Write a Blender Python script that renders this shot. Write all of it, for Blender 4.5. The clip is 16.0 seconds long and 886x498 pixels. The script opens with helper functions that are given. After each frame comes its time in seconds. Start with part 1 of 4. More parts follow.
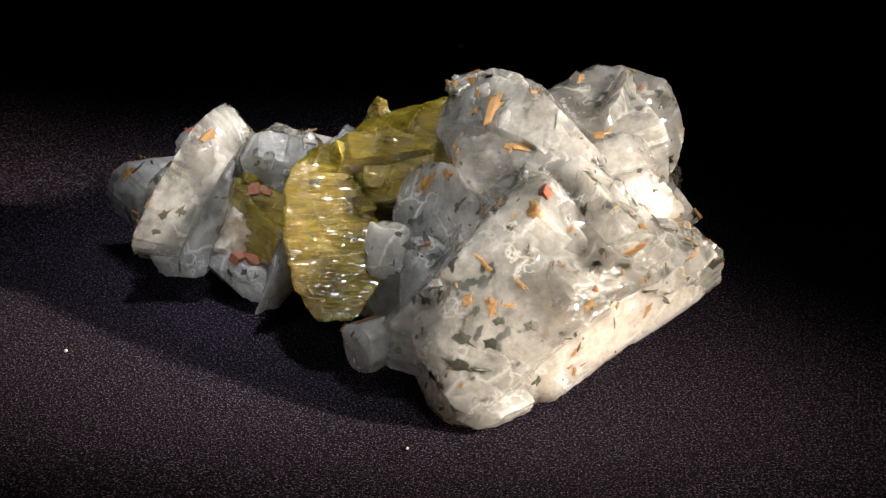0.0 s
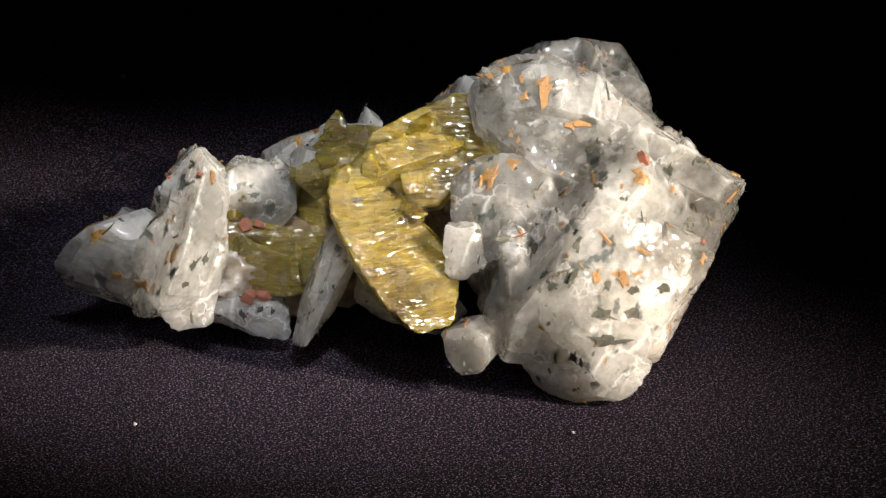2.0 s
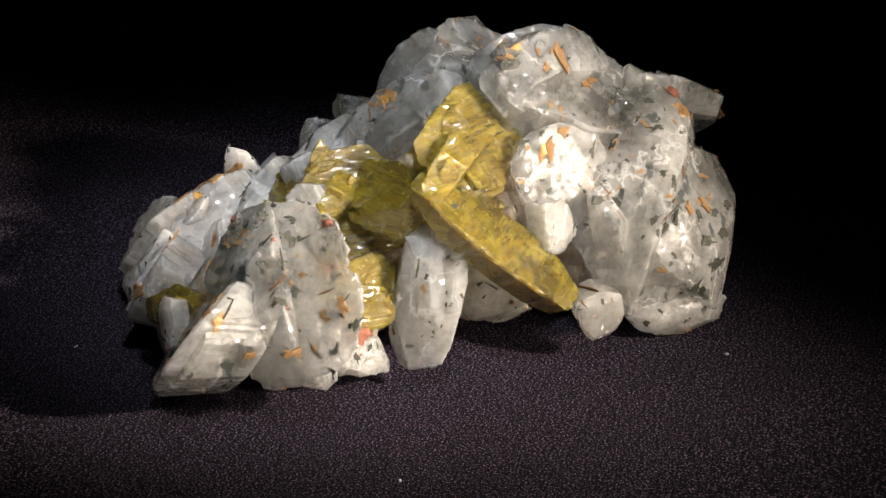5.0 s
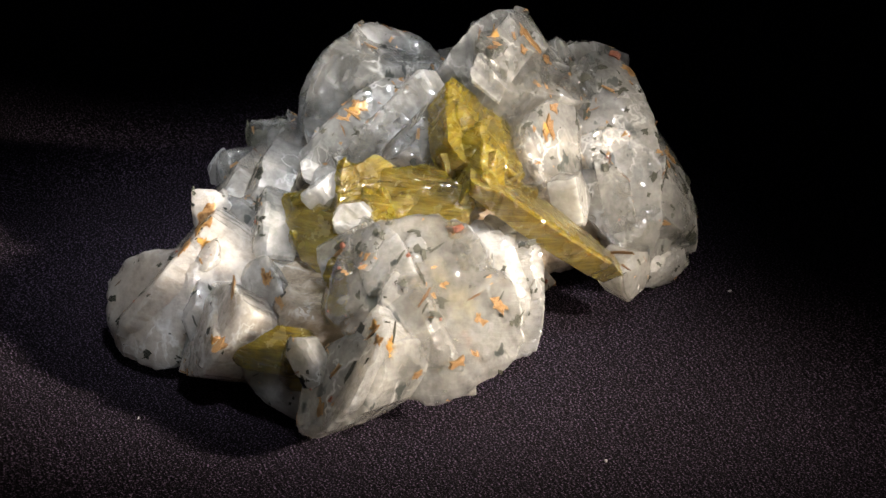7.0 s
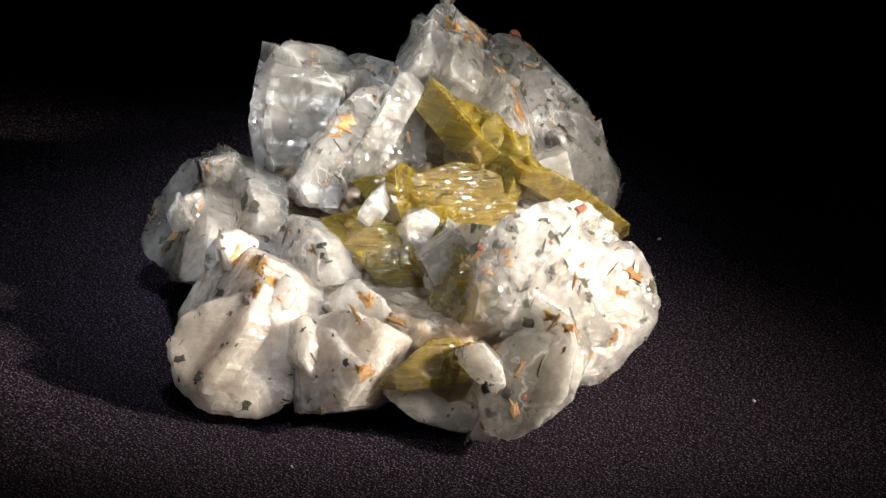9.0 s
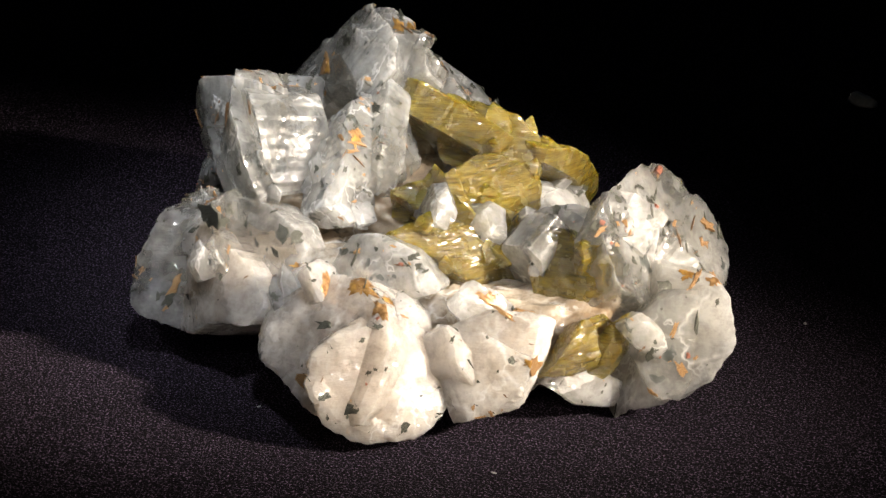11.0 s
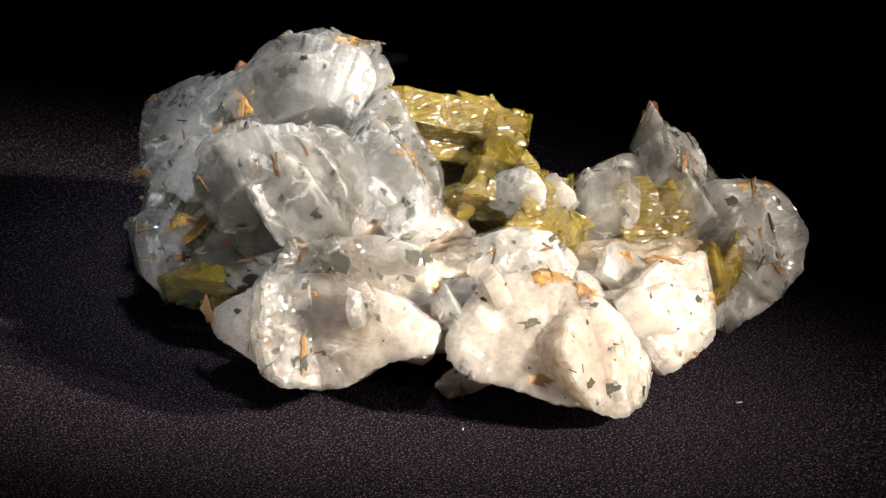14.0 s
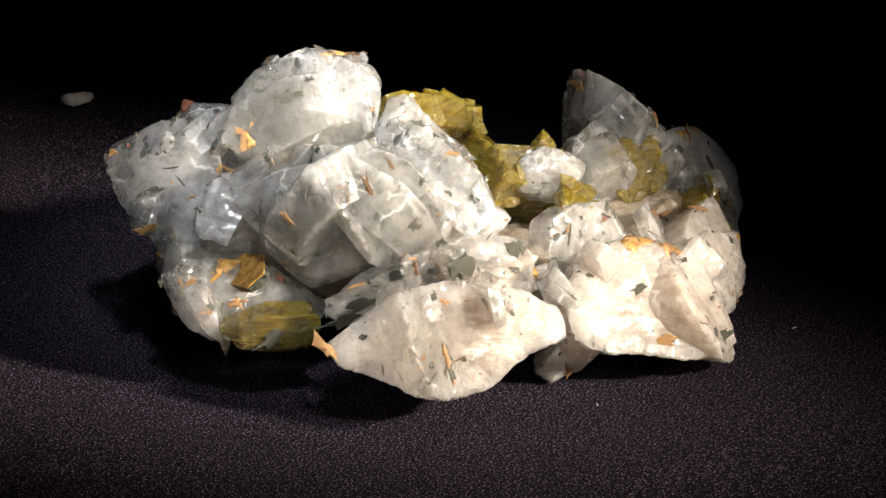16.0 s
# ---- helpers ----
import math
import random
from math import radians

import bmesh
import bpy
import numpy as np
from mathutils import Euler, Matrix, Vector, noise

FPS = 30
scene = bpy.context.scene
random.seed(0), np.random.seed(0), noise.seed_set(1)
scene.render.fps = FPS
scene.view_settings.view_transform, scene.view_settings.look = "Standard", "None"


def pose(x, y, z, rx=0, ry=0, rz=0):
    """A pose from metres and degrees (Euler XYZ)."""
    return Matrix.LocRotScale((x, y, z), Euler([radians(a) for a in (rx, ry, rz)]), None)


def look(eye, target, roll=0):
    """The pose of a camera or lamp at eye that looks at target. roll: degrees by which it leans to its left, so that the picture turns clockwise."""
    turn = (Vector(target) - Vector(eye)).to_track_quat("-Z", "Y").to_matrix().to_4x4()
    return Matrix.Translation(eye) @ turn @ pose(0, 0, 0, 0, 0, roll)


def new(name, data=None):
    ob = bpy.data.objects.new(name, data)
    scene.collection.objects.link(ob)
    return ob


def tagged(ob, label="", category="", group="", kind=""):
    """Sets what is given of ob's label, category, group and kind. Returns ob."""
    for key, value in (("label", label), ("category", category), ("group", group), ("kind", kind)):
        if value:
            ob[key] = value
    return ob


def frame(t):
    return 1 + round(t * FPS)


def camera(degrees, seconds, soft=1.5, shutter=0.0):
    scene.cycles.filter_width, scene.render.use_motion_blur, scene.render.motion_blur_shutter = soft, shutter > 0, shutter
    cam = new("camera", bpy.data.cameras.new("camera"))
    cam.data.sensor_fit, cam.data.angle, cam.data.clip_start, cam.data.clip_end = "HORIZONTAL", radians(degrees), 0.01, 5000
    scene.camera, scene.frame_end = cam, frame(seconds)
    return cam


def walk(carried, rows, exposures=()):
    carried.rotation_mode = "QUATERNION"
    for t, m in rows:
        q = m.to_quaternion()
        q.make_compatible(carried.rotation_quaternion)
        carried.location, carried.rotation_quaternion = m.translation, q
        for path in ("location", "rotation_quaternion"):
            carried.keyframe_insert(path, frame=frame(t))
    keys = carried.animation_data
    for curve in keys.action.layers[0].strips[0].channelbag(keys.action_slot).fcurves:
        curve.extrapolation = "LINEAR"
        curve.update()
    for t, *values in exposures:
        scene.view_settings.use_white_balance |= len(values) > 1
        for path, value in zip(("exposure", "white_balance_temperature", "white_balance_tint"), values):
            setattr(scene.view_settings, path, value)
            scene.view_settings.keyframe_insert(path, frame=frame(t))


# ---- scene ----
from mathutils.bvhtree import BVHTree

cam = camera(15.956, 16.0, soft=1.5)
EYE, AIM = (0.0, -0.5856, 0.2575), (0.00185, -0.03132, 0.02782)
walk(cam, [(0.0, look(EYE, AIM, -1.16)), (16.0, look(EYE, AIM, -1.16))])

# ---- world and lamps: a dark studio, one lamp to the side, one overhead ----
world = bpy.data.worlds.new("studio")
world.use_nodes = True
world.node_tree.nodes["Background"].inputs[0].default_value = (0.6, 0.7, 0.9, 1)
world.node_tree.nodes["Background"].inputs[1].default_value = 0.004
scene.world = world
scene.view_settings.exposure = 0.0


def spot_lamp(name, eye, target, radius, watts, colour, cone, blend):
    data = bpy.data.lights.new(name, "SPOT")
    data.energy, data.color, data.shadow_soft_size = watts, colour, radius
    data.spot_size, data.spot_blend = radians(cone), blend
    ob = new(name, data)
    ob.matrix_world = look(eye, target)
    return ob


spot_lamp("side_lamp", (0.50, -0.33, 0.30), (-0.033, -0.007, 0.012), 0.024, 58.0, (1.0, 0.86, 0.70), 13.8, 1.0)
spot_lamp("top_lamp", (0.06, -0.34, 0.58), (-0.020, 0.004, 0.03), 0.035, 22.0, (0.95, 0.97, 1.0), 12.2, 1.0)

TURN = 14.802          # degrees a second, counter-clockwise seen from above
MM = 0.001


# ---- materials ----
def nodes_of(name):
    m = bpy.data.materials.new(name)
    m.use_nodes = True
    nt = m.node_tree
    return m, nt, nt.nodes["Principled BSDF"]


def add(nt, kind, **values):
    n = nt.nodes.new(kind)
    for k, v in values.items():
        n.inputs[k].default_value = v
    return n


def ramp(nt, src, stops):
    r = nt.nodes.new("ShaderNodeValToRGB")
    els = r.color_ramp.elements
    while len(els) < len(stops):
        els.new(0.5)
    for e, (p, c) in zip(els, stops):
        e.position, e.color = p, (*c, 1) if len(c) == 3 else c
    nt.links.new(src, r.inputs[0])
    return r.outputs[0]


def mix(nt, fac, a, b):
    m = nt.nodes.new("ShaderNodeMix")
    m.data_type = "RGBA"
    for sock, v in ((m.inputs[0], fac), (m.inputs[6], a), (m.inputs[7], b)):
        if hasattr(v, "links"):
            nt.links.new(v, sock)
        elif isinstance(v, tuple):
            sock.default_value = (*v, 1)
        else:
            sock.default_value = v
    return m.outputs[2]


def coords(nt, scale=(1, 1, 1)):
    tc = nt.nodes.new("ShaderNodeTexCoord")
    mp = nt.nodes.new("ShaderNodeMapping")
    mp.inputs["Scale"].default_value = scale
    nt.links.new(tc.outputs["Object"], mp.inputs[0])
    return mp.outputs[0]


def noise_tex(nt, vec, scale, detail=5.0, rough=0.55, kind="ShaderNodeTexNoise"):
    n = nt.nodes.new(kind)
    n.inputs["Scale"].default_value = scale
    if kind == "ShaderNodeTexNoise":
        n.inputs["Detail"].default_value, n.inputs["Roughness"].default_value = detail, rough
    nt.links.new(vec, n.inputs["Vector"])
    return n.outputs[0]


def facet_normal(nt, vec, scales):
    """Small broken facets: each cell of the fracture tilts the surface its own way."""
    last = nt.nodes.new("ShaderNodeNewGeometry").outputs["Normal"]
    for scale, tilt in scales:
        vor = nt.nodes.new("ShaderNodeTexVoronoi")
        vor.inputs["Scale"].default_value = scale
        nt.links.new(vec, vor.inputs["Vector"])
        sub = nt.nodes.new("ShaderNodeVectorMath")
        sub.operation = "SUBTRACT"
        sub.inputs[1].default_value = (0.5, 0.5, 0.5)
        nt.links.new(vor.outputs["Color"], sub.inputs[0])
        mul = nt.nodes.new("ShaderNodeVectorMath")
        mul.operation = "MULTIPLY_ADD"
        mul.inputs[1].default_value = (tilt, tilt, tilt)
        nt.links.new(sub.outputs[0], mul.inputs[0])
        nt.links.new(last, mul.inputs[2])
        nor = nt.nodes.new("ShaderNodeVectorMath")
        nor.operation = "NORMALIZE"
        nt.links.new(mul.outputs[0], nor.inputs[0])
        last = nor.outputs[0]
    return last


def bump(nt, bsdf, heights, last=None):
    for h, strength, dist in heights:
        b = add(nt, "ShaderNodeBump", Strength=strength, Distance=dist)
        nt.links.new(h, b.inputs["Height"])
        if last:
            nt.links.new(last, b.inputs["Normal"])
        last = b.outputs[0]
    nt.links.new(last, bsdf.inputs["Normal"])
    return last


def times_of(nt, a, b):
    m = nt.nodes.new("ShaderNodeMath")
    m.operation = "MULTIPLY"
    nt.links.new(a, m.inputs[0])
    if isinstance(b, float):
        m.inputs[1].default_value = b
    else:
        nt.links.new(b, m.inputs[1])
    return m.outputs[0]


def feldspar(name, clear, cloudy, stain, specks, transmit, stain_colour=(0.40, 0.19, 0.06), scatter=0.011, relief=1.0):
    m, nt, b = nodes_of(name)
    v = coords(nt)
    # milky clouds, with thin growth sheets running through them
    cloud = ramp(nt, noise_tex(nt, v, 42, 4, 0.5), [(0.36, (0, 0, 0)), (0.64, (1, 1, 1))])
    col = mix(nt, cloud, clear, cloudy)
    sheet = ramp(nt, noise_tex(nt, coords(nt, (5, 1, 0.6)), 90, 4, 0.6), [(0.52, (0, 0, 0)), (0.66, (0.5, 0.5, 0.5))])
    col = mix(nt, sheet, col, cloudy)
    grain = ramp(nt, noise_tex(nt, v, 420, 6, 0.7), [(0.38, (0.5, 0.5, 0.5)), (0.56, (0, 0, 0))])
    col = mix(nt, grain, col, tuple(c * 0.62 for c in clear))
    # healed cracks that shine white inside the crystal
    vor = nt.nodes.new("ShaderNodeTexVoronoi")
    vor.feature = "DISTANCE_TO_EDGE"
    vor.inputs["Scale"].default_value = 75
    warp = mix(nt, 0.014, v, noise_tex(nt, v, 170, 3, 0.6))
    nt.links.new(warp, vor.inputs["Vector"])
    crack = ramp(nt, vor.outputs["Distance"], [(0.004, (1, 1, 1)), (0.045, (0, 0, 0))])
    where = ramp(nt, noise_tex(nt, v, 55, 3), [(0.50, (0, 0, 0)), (0.60, (0.8, 0.8, 0.8))])
    white_crack = times_of(nt, crack, where)
    col = mix(nt, white_crack, col, (0.9, 0.89, 0.87))
    # chipped edges, whitened to paint in the bright rims that catch the light
    lit_edge = ramp(nt, nt.nodes.new("ShaderNodeNewGeometry").outputs["Pointiness"], [(0.525, (0, 0, 0)), (0.60, (1, 1, 1))])
    chip = times_of(nt, lit_edge, ramp(nt, noise_tex(nt, v, 260, 5, 0.7), [(0.42, (0.1, 0.1, 0.1)), (0.56, (1, 1, 1))]))
    col = mix(nt, chip, col, tuple(min(0.92, c * 1.06) for c in cloudy))
    # iron stain in patches with a ragged rim
    st = ramp(nt, noise_tex(nt, v, 78, 9, 0.66), [(0.70 - stain, (0, 0, 0)), (0.755 - stain, (1, 1, 1))])
    col = mix(nt, st, col, stain_colour)
    # soft greenish-grey inclusions inside the crystal
    blot = ramp(nt, noise_tex(nt, coords(nt, (1, 1.5, 0.8)), 290, 2, 0.5), [(0.56, (0, 0, 0)), (0.63, (1, 1, 1))])
    patch = ramp(nt, noise_tex(nt, v, 60, 2), [(0.54 - specks, (0, 0, 0)), (0.68 - specks, (0.9, 0.9, 0.9))])
    dots = times_of(nt, blot, patch)
    col = mix(nt, dots, col, (0.05, 0.062, 0.058))
    nt.links.new(col, b.inputs["Base Color"])
    rough = ramp(nt, noise_tex(nt, v, 150, 6), [(0.35, (0.10,) * 3), (0.7, (0.26,) * 3)])
    nt.links.new(rough, b.inputs["Roughness"])
    b.inputs["IOR"].default_value = 1.53
    b.inputs["Subsurface Weight"].default_value = 1.0
    b.inputs["Subsurface Radius"].default_value = (1.0, 0.95, 0.86)
    b.inputs["Subsurface Scale"].default_value = scatter
    # clear crystal lets light and sight through; milky veils, cracks and inclusions do not
    solid = mix(nt, chip, mix(nt, white_crack, mix(nt, dots, mix(nt, st, (0.0, 0.0, 0.0), (1.0, 1.0, 1.0)), (1.0, 1.0, 1.0)), (0.7, 0.7, 0.7)), (0.8, 0.8, 0.8))
    veil = ramp(nt, noise_tex(nt, v, 50, 5, 0.6), [(0.40, (transmit,) * 3), (0.60, (transmit * 0.3,) * 3)])
    nt.links.new(mix(nt, solid, veil, (0.0, 0.0, 0.0)), b.inputs["Transmission Weight"])
    nt.links.new(mix(nt, solid, (1 - 0.55 * transmit,) * 3, (1.0, 1.0, 1.0)), b.inputs["Alpha"])
    b.inputs["Coat Weight"].default_value = 0.8
    b.inputs["Coat Roughness"].default_value = 0.06
    b.inputs["Coat IOR"].default_value = 1.6
    lines = noise_tex(nt, coords(nt, (1, 1, 9)), 210, 4, 0.6)
    steps = ramp(nt, noise_tex(nt, coords(nt, (1, 0.8, 3.2)), 62, 3, 0.55),
                 [(0.30 + 0.045 * k, (k / 9,) * 3) for k in range(10)])
    steps.node.color_ramp.interpolation = "CONSTANT"
    facets = facet_normal(nt, warp, [(110, 0.18 * relief), (420, 0.24 * relief)])
    bump(nt, b, [(noise_tex(nt, v, 170, 8, 0.66), 0.32 * relief, 0.0011), (lines, 0.25 * relief, 0.0005), (steps, 0.28 * relief, 0.004),
                 (vor.outputs["Distance"], 0.12, 0.002)], facets)
    nt.links.new(facet_normal(nt, v, [(110, 0.14 * relief), (480, 0.20 * relief), (1500, 0.34 * relief)]), b.inputs["Coat Normal"])
    return m


def titanite(name):
    m, nt, b = nodes_of(name)
    v = coords(nt)
    band = noise_tex(nt, coords(nt, (1, 1, 14)), 150, 6, 0.72)
    fine_band = noise_tex(nt, coords(nt, (1.2, 1.2, 16)), 420, 4, 0.7)
    col = ramp(nt, band, [(0.30, (0.085, 0.058, 0.003)), (0.5, (0.28, 0.205, 0.012)), (0.68, (0.50, 0.39, 0.05))])
    col = mix(nt, ramp(nt, fine_band, [(0.50, (0, 0, 0)), (0.66, (0.55, 0.55, 0.55))]), col, (0.50, 0.42, 0.10))
    pale = ramp(nt, noise_tex(nt, v, 85, 8, 0.68), [(0.56, (0, 0, 0)), (0.72, (0.5, 0.5, 0.5))])
    col = mix(nt, pale, col, (0.60, 0.53, 0.22))
    deep = ramp(nt, noise_tex(nt, v, 60, 4, 0.6), [(0.52, (0, 0, 0)), (0.68, (0.8, 0.8, 0.8))])
    col = mix(nt, deep, col, (0.075, 0.05, 0.004))
    nt.links.new(col, b.inputs["Base Color"])
    nt.links.new(ramp(nt, noise_tex(nt, v, 300), [(0.3, (0.14,) * 3), (0.7, (0.34,) * 3)]), b.inputs["Roughness"])
    b.inputs["IOR"].default_value = 1.75
    b.inputs["Subsurface Weight"].default_value = 0.9
    b.inputs["Subsurface Radius"].default_value = (1.0, 0.78, 0.15)
    b.inputs["Subsurface Scale"].default_value = 0.005
    nt.links.new(ramp(nt, noise_tex(nt, v, 70, 6), [(0.35, (0.6,) * 3), (0.65, (0.1,) * 3)]), b.inputs["Transmission Weight"])
    b.inputs["Alpha"].default_value = 0.82
    b.inputs["Coat Weight"].default_value = 0.7
    b.inputs["Coat IOR"].default_value = 1.7
    b.inputs["Coat Roughness"].default_value = 0.12
    tall = coords(nt, (0.6, 0.6, 5))
    bump(nt, b, [(band, 0.8, 0.0009), (fine_band, 0.5, 0.0004), (noise_tex(nt, v, 600, 4), 0.2, 0.0004)], facet_normal(nt, tall, [(110, 0.18), (420, 0.24)]))
    nt.links.new(facet_normal(nt, tall, [(120, 0.16), (500, 0.26), (1500, 0.45)]), b.inputs["Coat Normal"])
    return m


def plain_mineral(name, dark, light, metal, rough, scale=500):
    m, nt, b = nodes_of(name)
    v = coords(nt)
    n = noise_tex(nt, v, scale, 5)
    nt.links.new(ramp(nt, n, [(0.3, dark), (0.7, light)]), b.inputs["Base Color"])
    b.inputs["Metallic"].default_value, b.inputs["Roughness"].default_value = metal, rough
    bump(nt, b, [(n, 0.5, 0.0003)])
    return m


def velvet(name):
    m, nt, b = nodes_of(name)
    v = coords(nt)
    grain = noise_tex(nt, v, 2300, 1, 0.8)
    coarse = noise_tex(nt, v, 700, 3, 0.6)
    soft_patch = noise_tex(nt, v, 40, 4)
    col = mix(nt, ramp(nt, soft_patch, [(0.3, (0, 0, 0)), (0.7, (1, 1, 1))]), (0.0024, 0.0018, 0.0036), (0.0062, 0.0043, 0.0080))
    col = mix(nt, ramp(nt, coarse, [(0.45, (0, 0, 0)), (0.7, (0.6, 0.6, 0.6))]), col, (0.013, 0.0094, 0.017))
    col = mix(nt, ramp(nt, grain, [(0.58, (0, 0, 0)), (0.66, (1, 1, 1))]), col, (0.21, 0.155, 0.245))
    nt.links.new(col, b.inputs["Base Color"])
    b.inputs["Roughness"].default_value = 0.9
    b.inputs["Specular IOR Level"].default_value = 0.15
    weave = noise_tex(nt, coords(nt, (0.22, 1, 1)), 1500, 2, 0.6)
    bump(nt, b, [(weave, 1.0, 0.0012), (grain, 1.0, 0.0006)])
    return m


WHITE = feldspar("milky_feldspar", (0.64, 0.62, 0.57), (0.87, 0.85, 0.81), 0.0, -0.04, 0.55)
GREY = feldspar("clear_feldspar", (0.52, 0.52, 0.49), (0.84, 0.83, 0.80), 0.012, 0.10, 0.84)
CREAM = feldspar("stained_feldspar", (0.71, 0.63, 0.55), (0.89, 0.83, 0.76), 0.03, -0.02, 0.34, (0.50, 0.33, 0.20), 0.010, 1.3)
MATRIX = feldspar("stained_matrix", (0.26, 0.19, 0.12), (0.58, 0.52, 0.44), 0.08, 0.0, 0.0, (0.34, 0.16, 0.05), 0.004, 1.3)
YELLOW = titanite("olive_titanite")
COPPER = plain_mineral("rusty_flake", (0.13, 0.055, 0.018), (0.56, 0.34, 0.15), 0.3, 0.30, 900)
OCHRE = plain_mineral("ochre_crust", (0.16, 0.07, 0.014), (0.56, 0.32, 0.08), 0.1, 0.42, 700)
DARK = plain_mineral("dark_flake", (0.018, 0.022, 0.018), (0.16, 0.16, 0.13), 0.2, 0.25, 900)
BROWN = plain_mineral("brown_needle", (0.06, 0.03, 0.015), (0.22, 0.12, 0.05), 0.1, 0.35)
RED = plain_mineral("red_brown_grain", (0.18, 0.05, 0.03), (0.38, 0.15, 0.09), 0.0, 0.4)
CLOTH = velvet("black_velvet")
LINT = plain_mineral("white_lint", (0.55, 0.55, 0.56), (0.8, 0.8, 0.8), 0.0, 0.9)
TABLE = plain_mineral("black_tabletop", (0.006, 0.006, 0.007), (0.012, 0.012, 0.013), 0.0, 0.7, 60)


# ---- setting ----
def part(name, bm, material, parent=None, label="", smooth=True):
    me = bpy.data.meshes.new(name)
    bm.to_mesh(me)
    bm.free()
    me.materials.append(material)
    for p in me.polygons:
        p.use_smooth = smooth
    ob = new(name, me)
    if parent:
        ob.parent = parent
    if label:
        tagged(ob, label)
    return ob


def grid_disc(radius, rings, steps, height):
    bm = bmesh.new()
    mid = bm.verts.new((0, 0, height(0, 0)))
    last = None
    for i in range(1, rings + 1):
        r = radius * (i / rings) ** 1.3
        row = [bm.verts.new((r * math.cos(a), r * math.sin(a), height(r * math.cos(a), r * math.sin(a))))
               for a in (2 * math.pi * k / steps for k in range(steps))]
        for k in range(steps):
            k2 = (k + 1) % steps
            bm.faces.new((mid, row[k], row[k2]) if last is None else (last[k], row[k], row[k2], last[k2]))
        last = row
    return bm, last


def make_cloth():
    def height(x, y):
        r = math.hypot(x, y)
        soft_fold = noise.noise(Vector((x * 9, y * 9, 3))) * 0.0012 * min(1, max(0, (r - 0.07) / 0.08))
        return soft_fold
    bm, rim = grid_disc(0.40, 40, 96, height)
    low = [bm.verts.new((v.co.x * 1.01, v.co.y * 1.01, -0.030)) for v in rim]
    for k in range(len(rim)):
        k2 = (k + 1) % len(rim)
        bm.faces.new((rim[k], low[k], low[k2], rim[k2]))
    ob = part("velvet_cloth", bm, CLOTH)
    return tagged(ob, "black velvet cloth spread over a round turntable", "cloth", kind="structure")


def make_table():
    bm = bmesh.new()
    bmesh.ops.create_grid(bm, x_segments=2, y_segments=2, size=3.0)
    bmesh.ops.translate(bm, verts=bm.verts, vec=(0, 0, -0.031))
    return tagged(part("floor", bm, TABLE), "matt black tabletop under the turntable", "tabletop", kind="structure")


cloth = make_cloth()
table = make_table()

# ---- the specimen ----
specimen = tagged(new("mineral_specimen"), "cluster of milky feldspar and olive-yellow crystals on black velvet", "mineral")


def frame_of(c, yaw, pitch):
    """Axes of a face: u across, v up, n out of it; yaw 0 faces -y."""
    y, p = radians(yaw), radians(pitch)
    n = Vector((math.sin(y) * math.cos(p), -math.cos(y) * math.cos(p), math.sin(p)))
    u = Vector((math.cos(y), math.sin(y), 0))
    v = n.cross(u)
    if v.z < 0:
        v = -v
    return Vector(c), u, v, n


def smooth_outline(pts, count, rounds=1):
    pts = [Vector(p) for p in pts]
    for _ in range(rounds):
        pts = [q for a, b in zip(pts, pts[1:] + pts[:1]) for q in (a.lerp(b, 0.09), a.lerp(b, 0.91))]
    area = sum(a.x * b.y - b.x * a.y for a, b in zip(pts, pts[1:] + pts[:1]))
    if area < 0:
        pts.reverse()
    lens = [(b - a).length for a, b in zip(pts, pts[1:] + pts[:1])]
    total, out, i, acc = sum(lens), [], 0, 0.0
    for k in range(count):
        s = total * k / count
        while acc + lens[i] < s:
            acc += lens[i]
            i += 1
        out.append(pts[i].lerp(pts[(i + 1) % len(pts)], (s - acc) / lens[i]))
    return out


SLABS = []


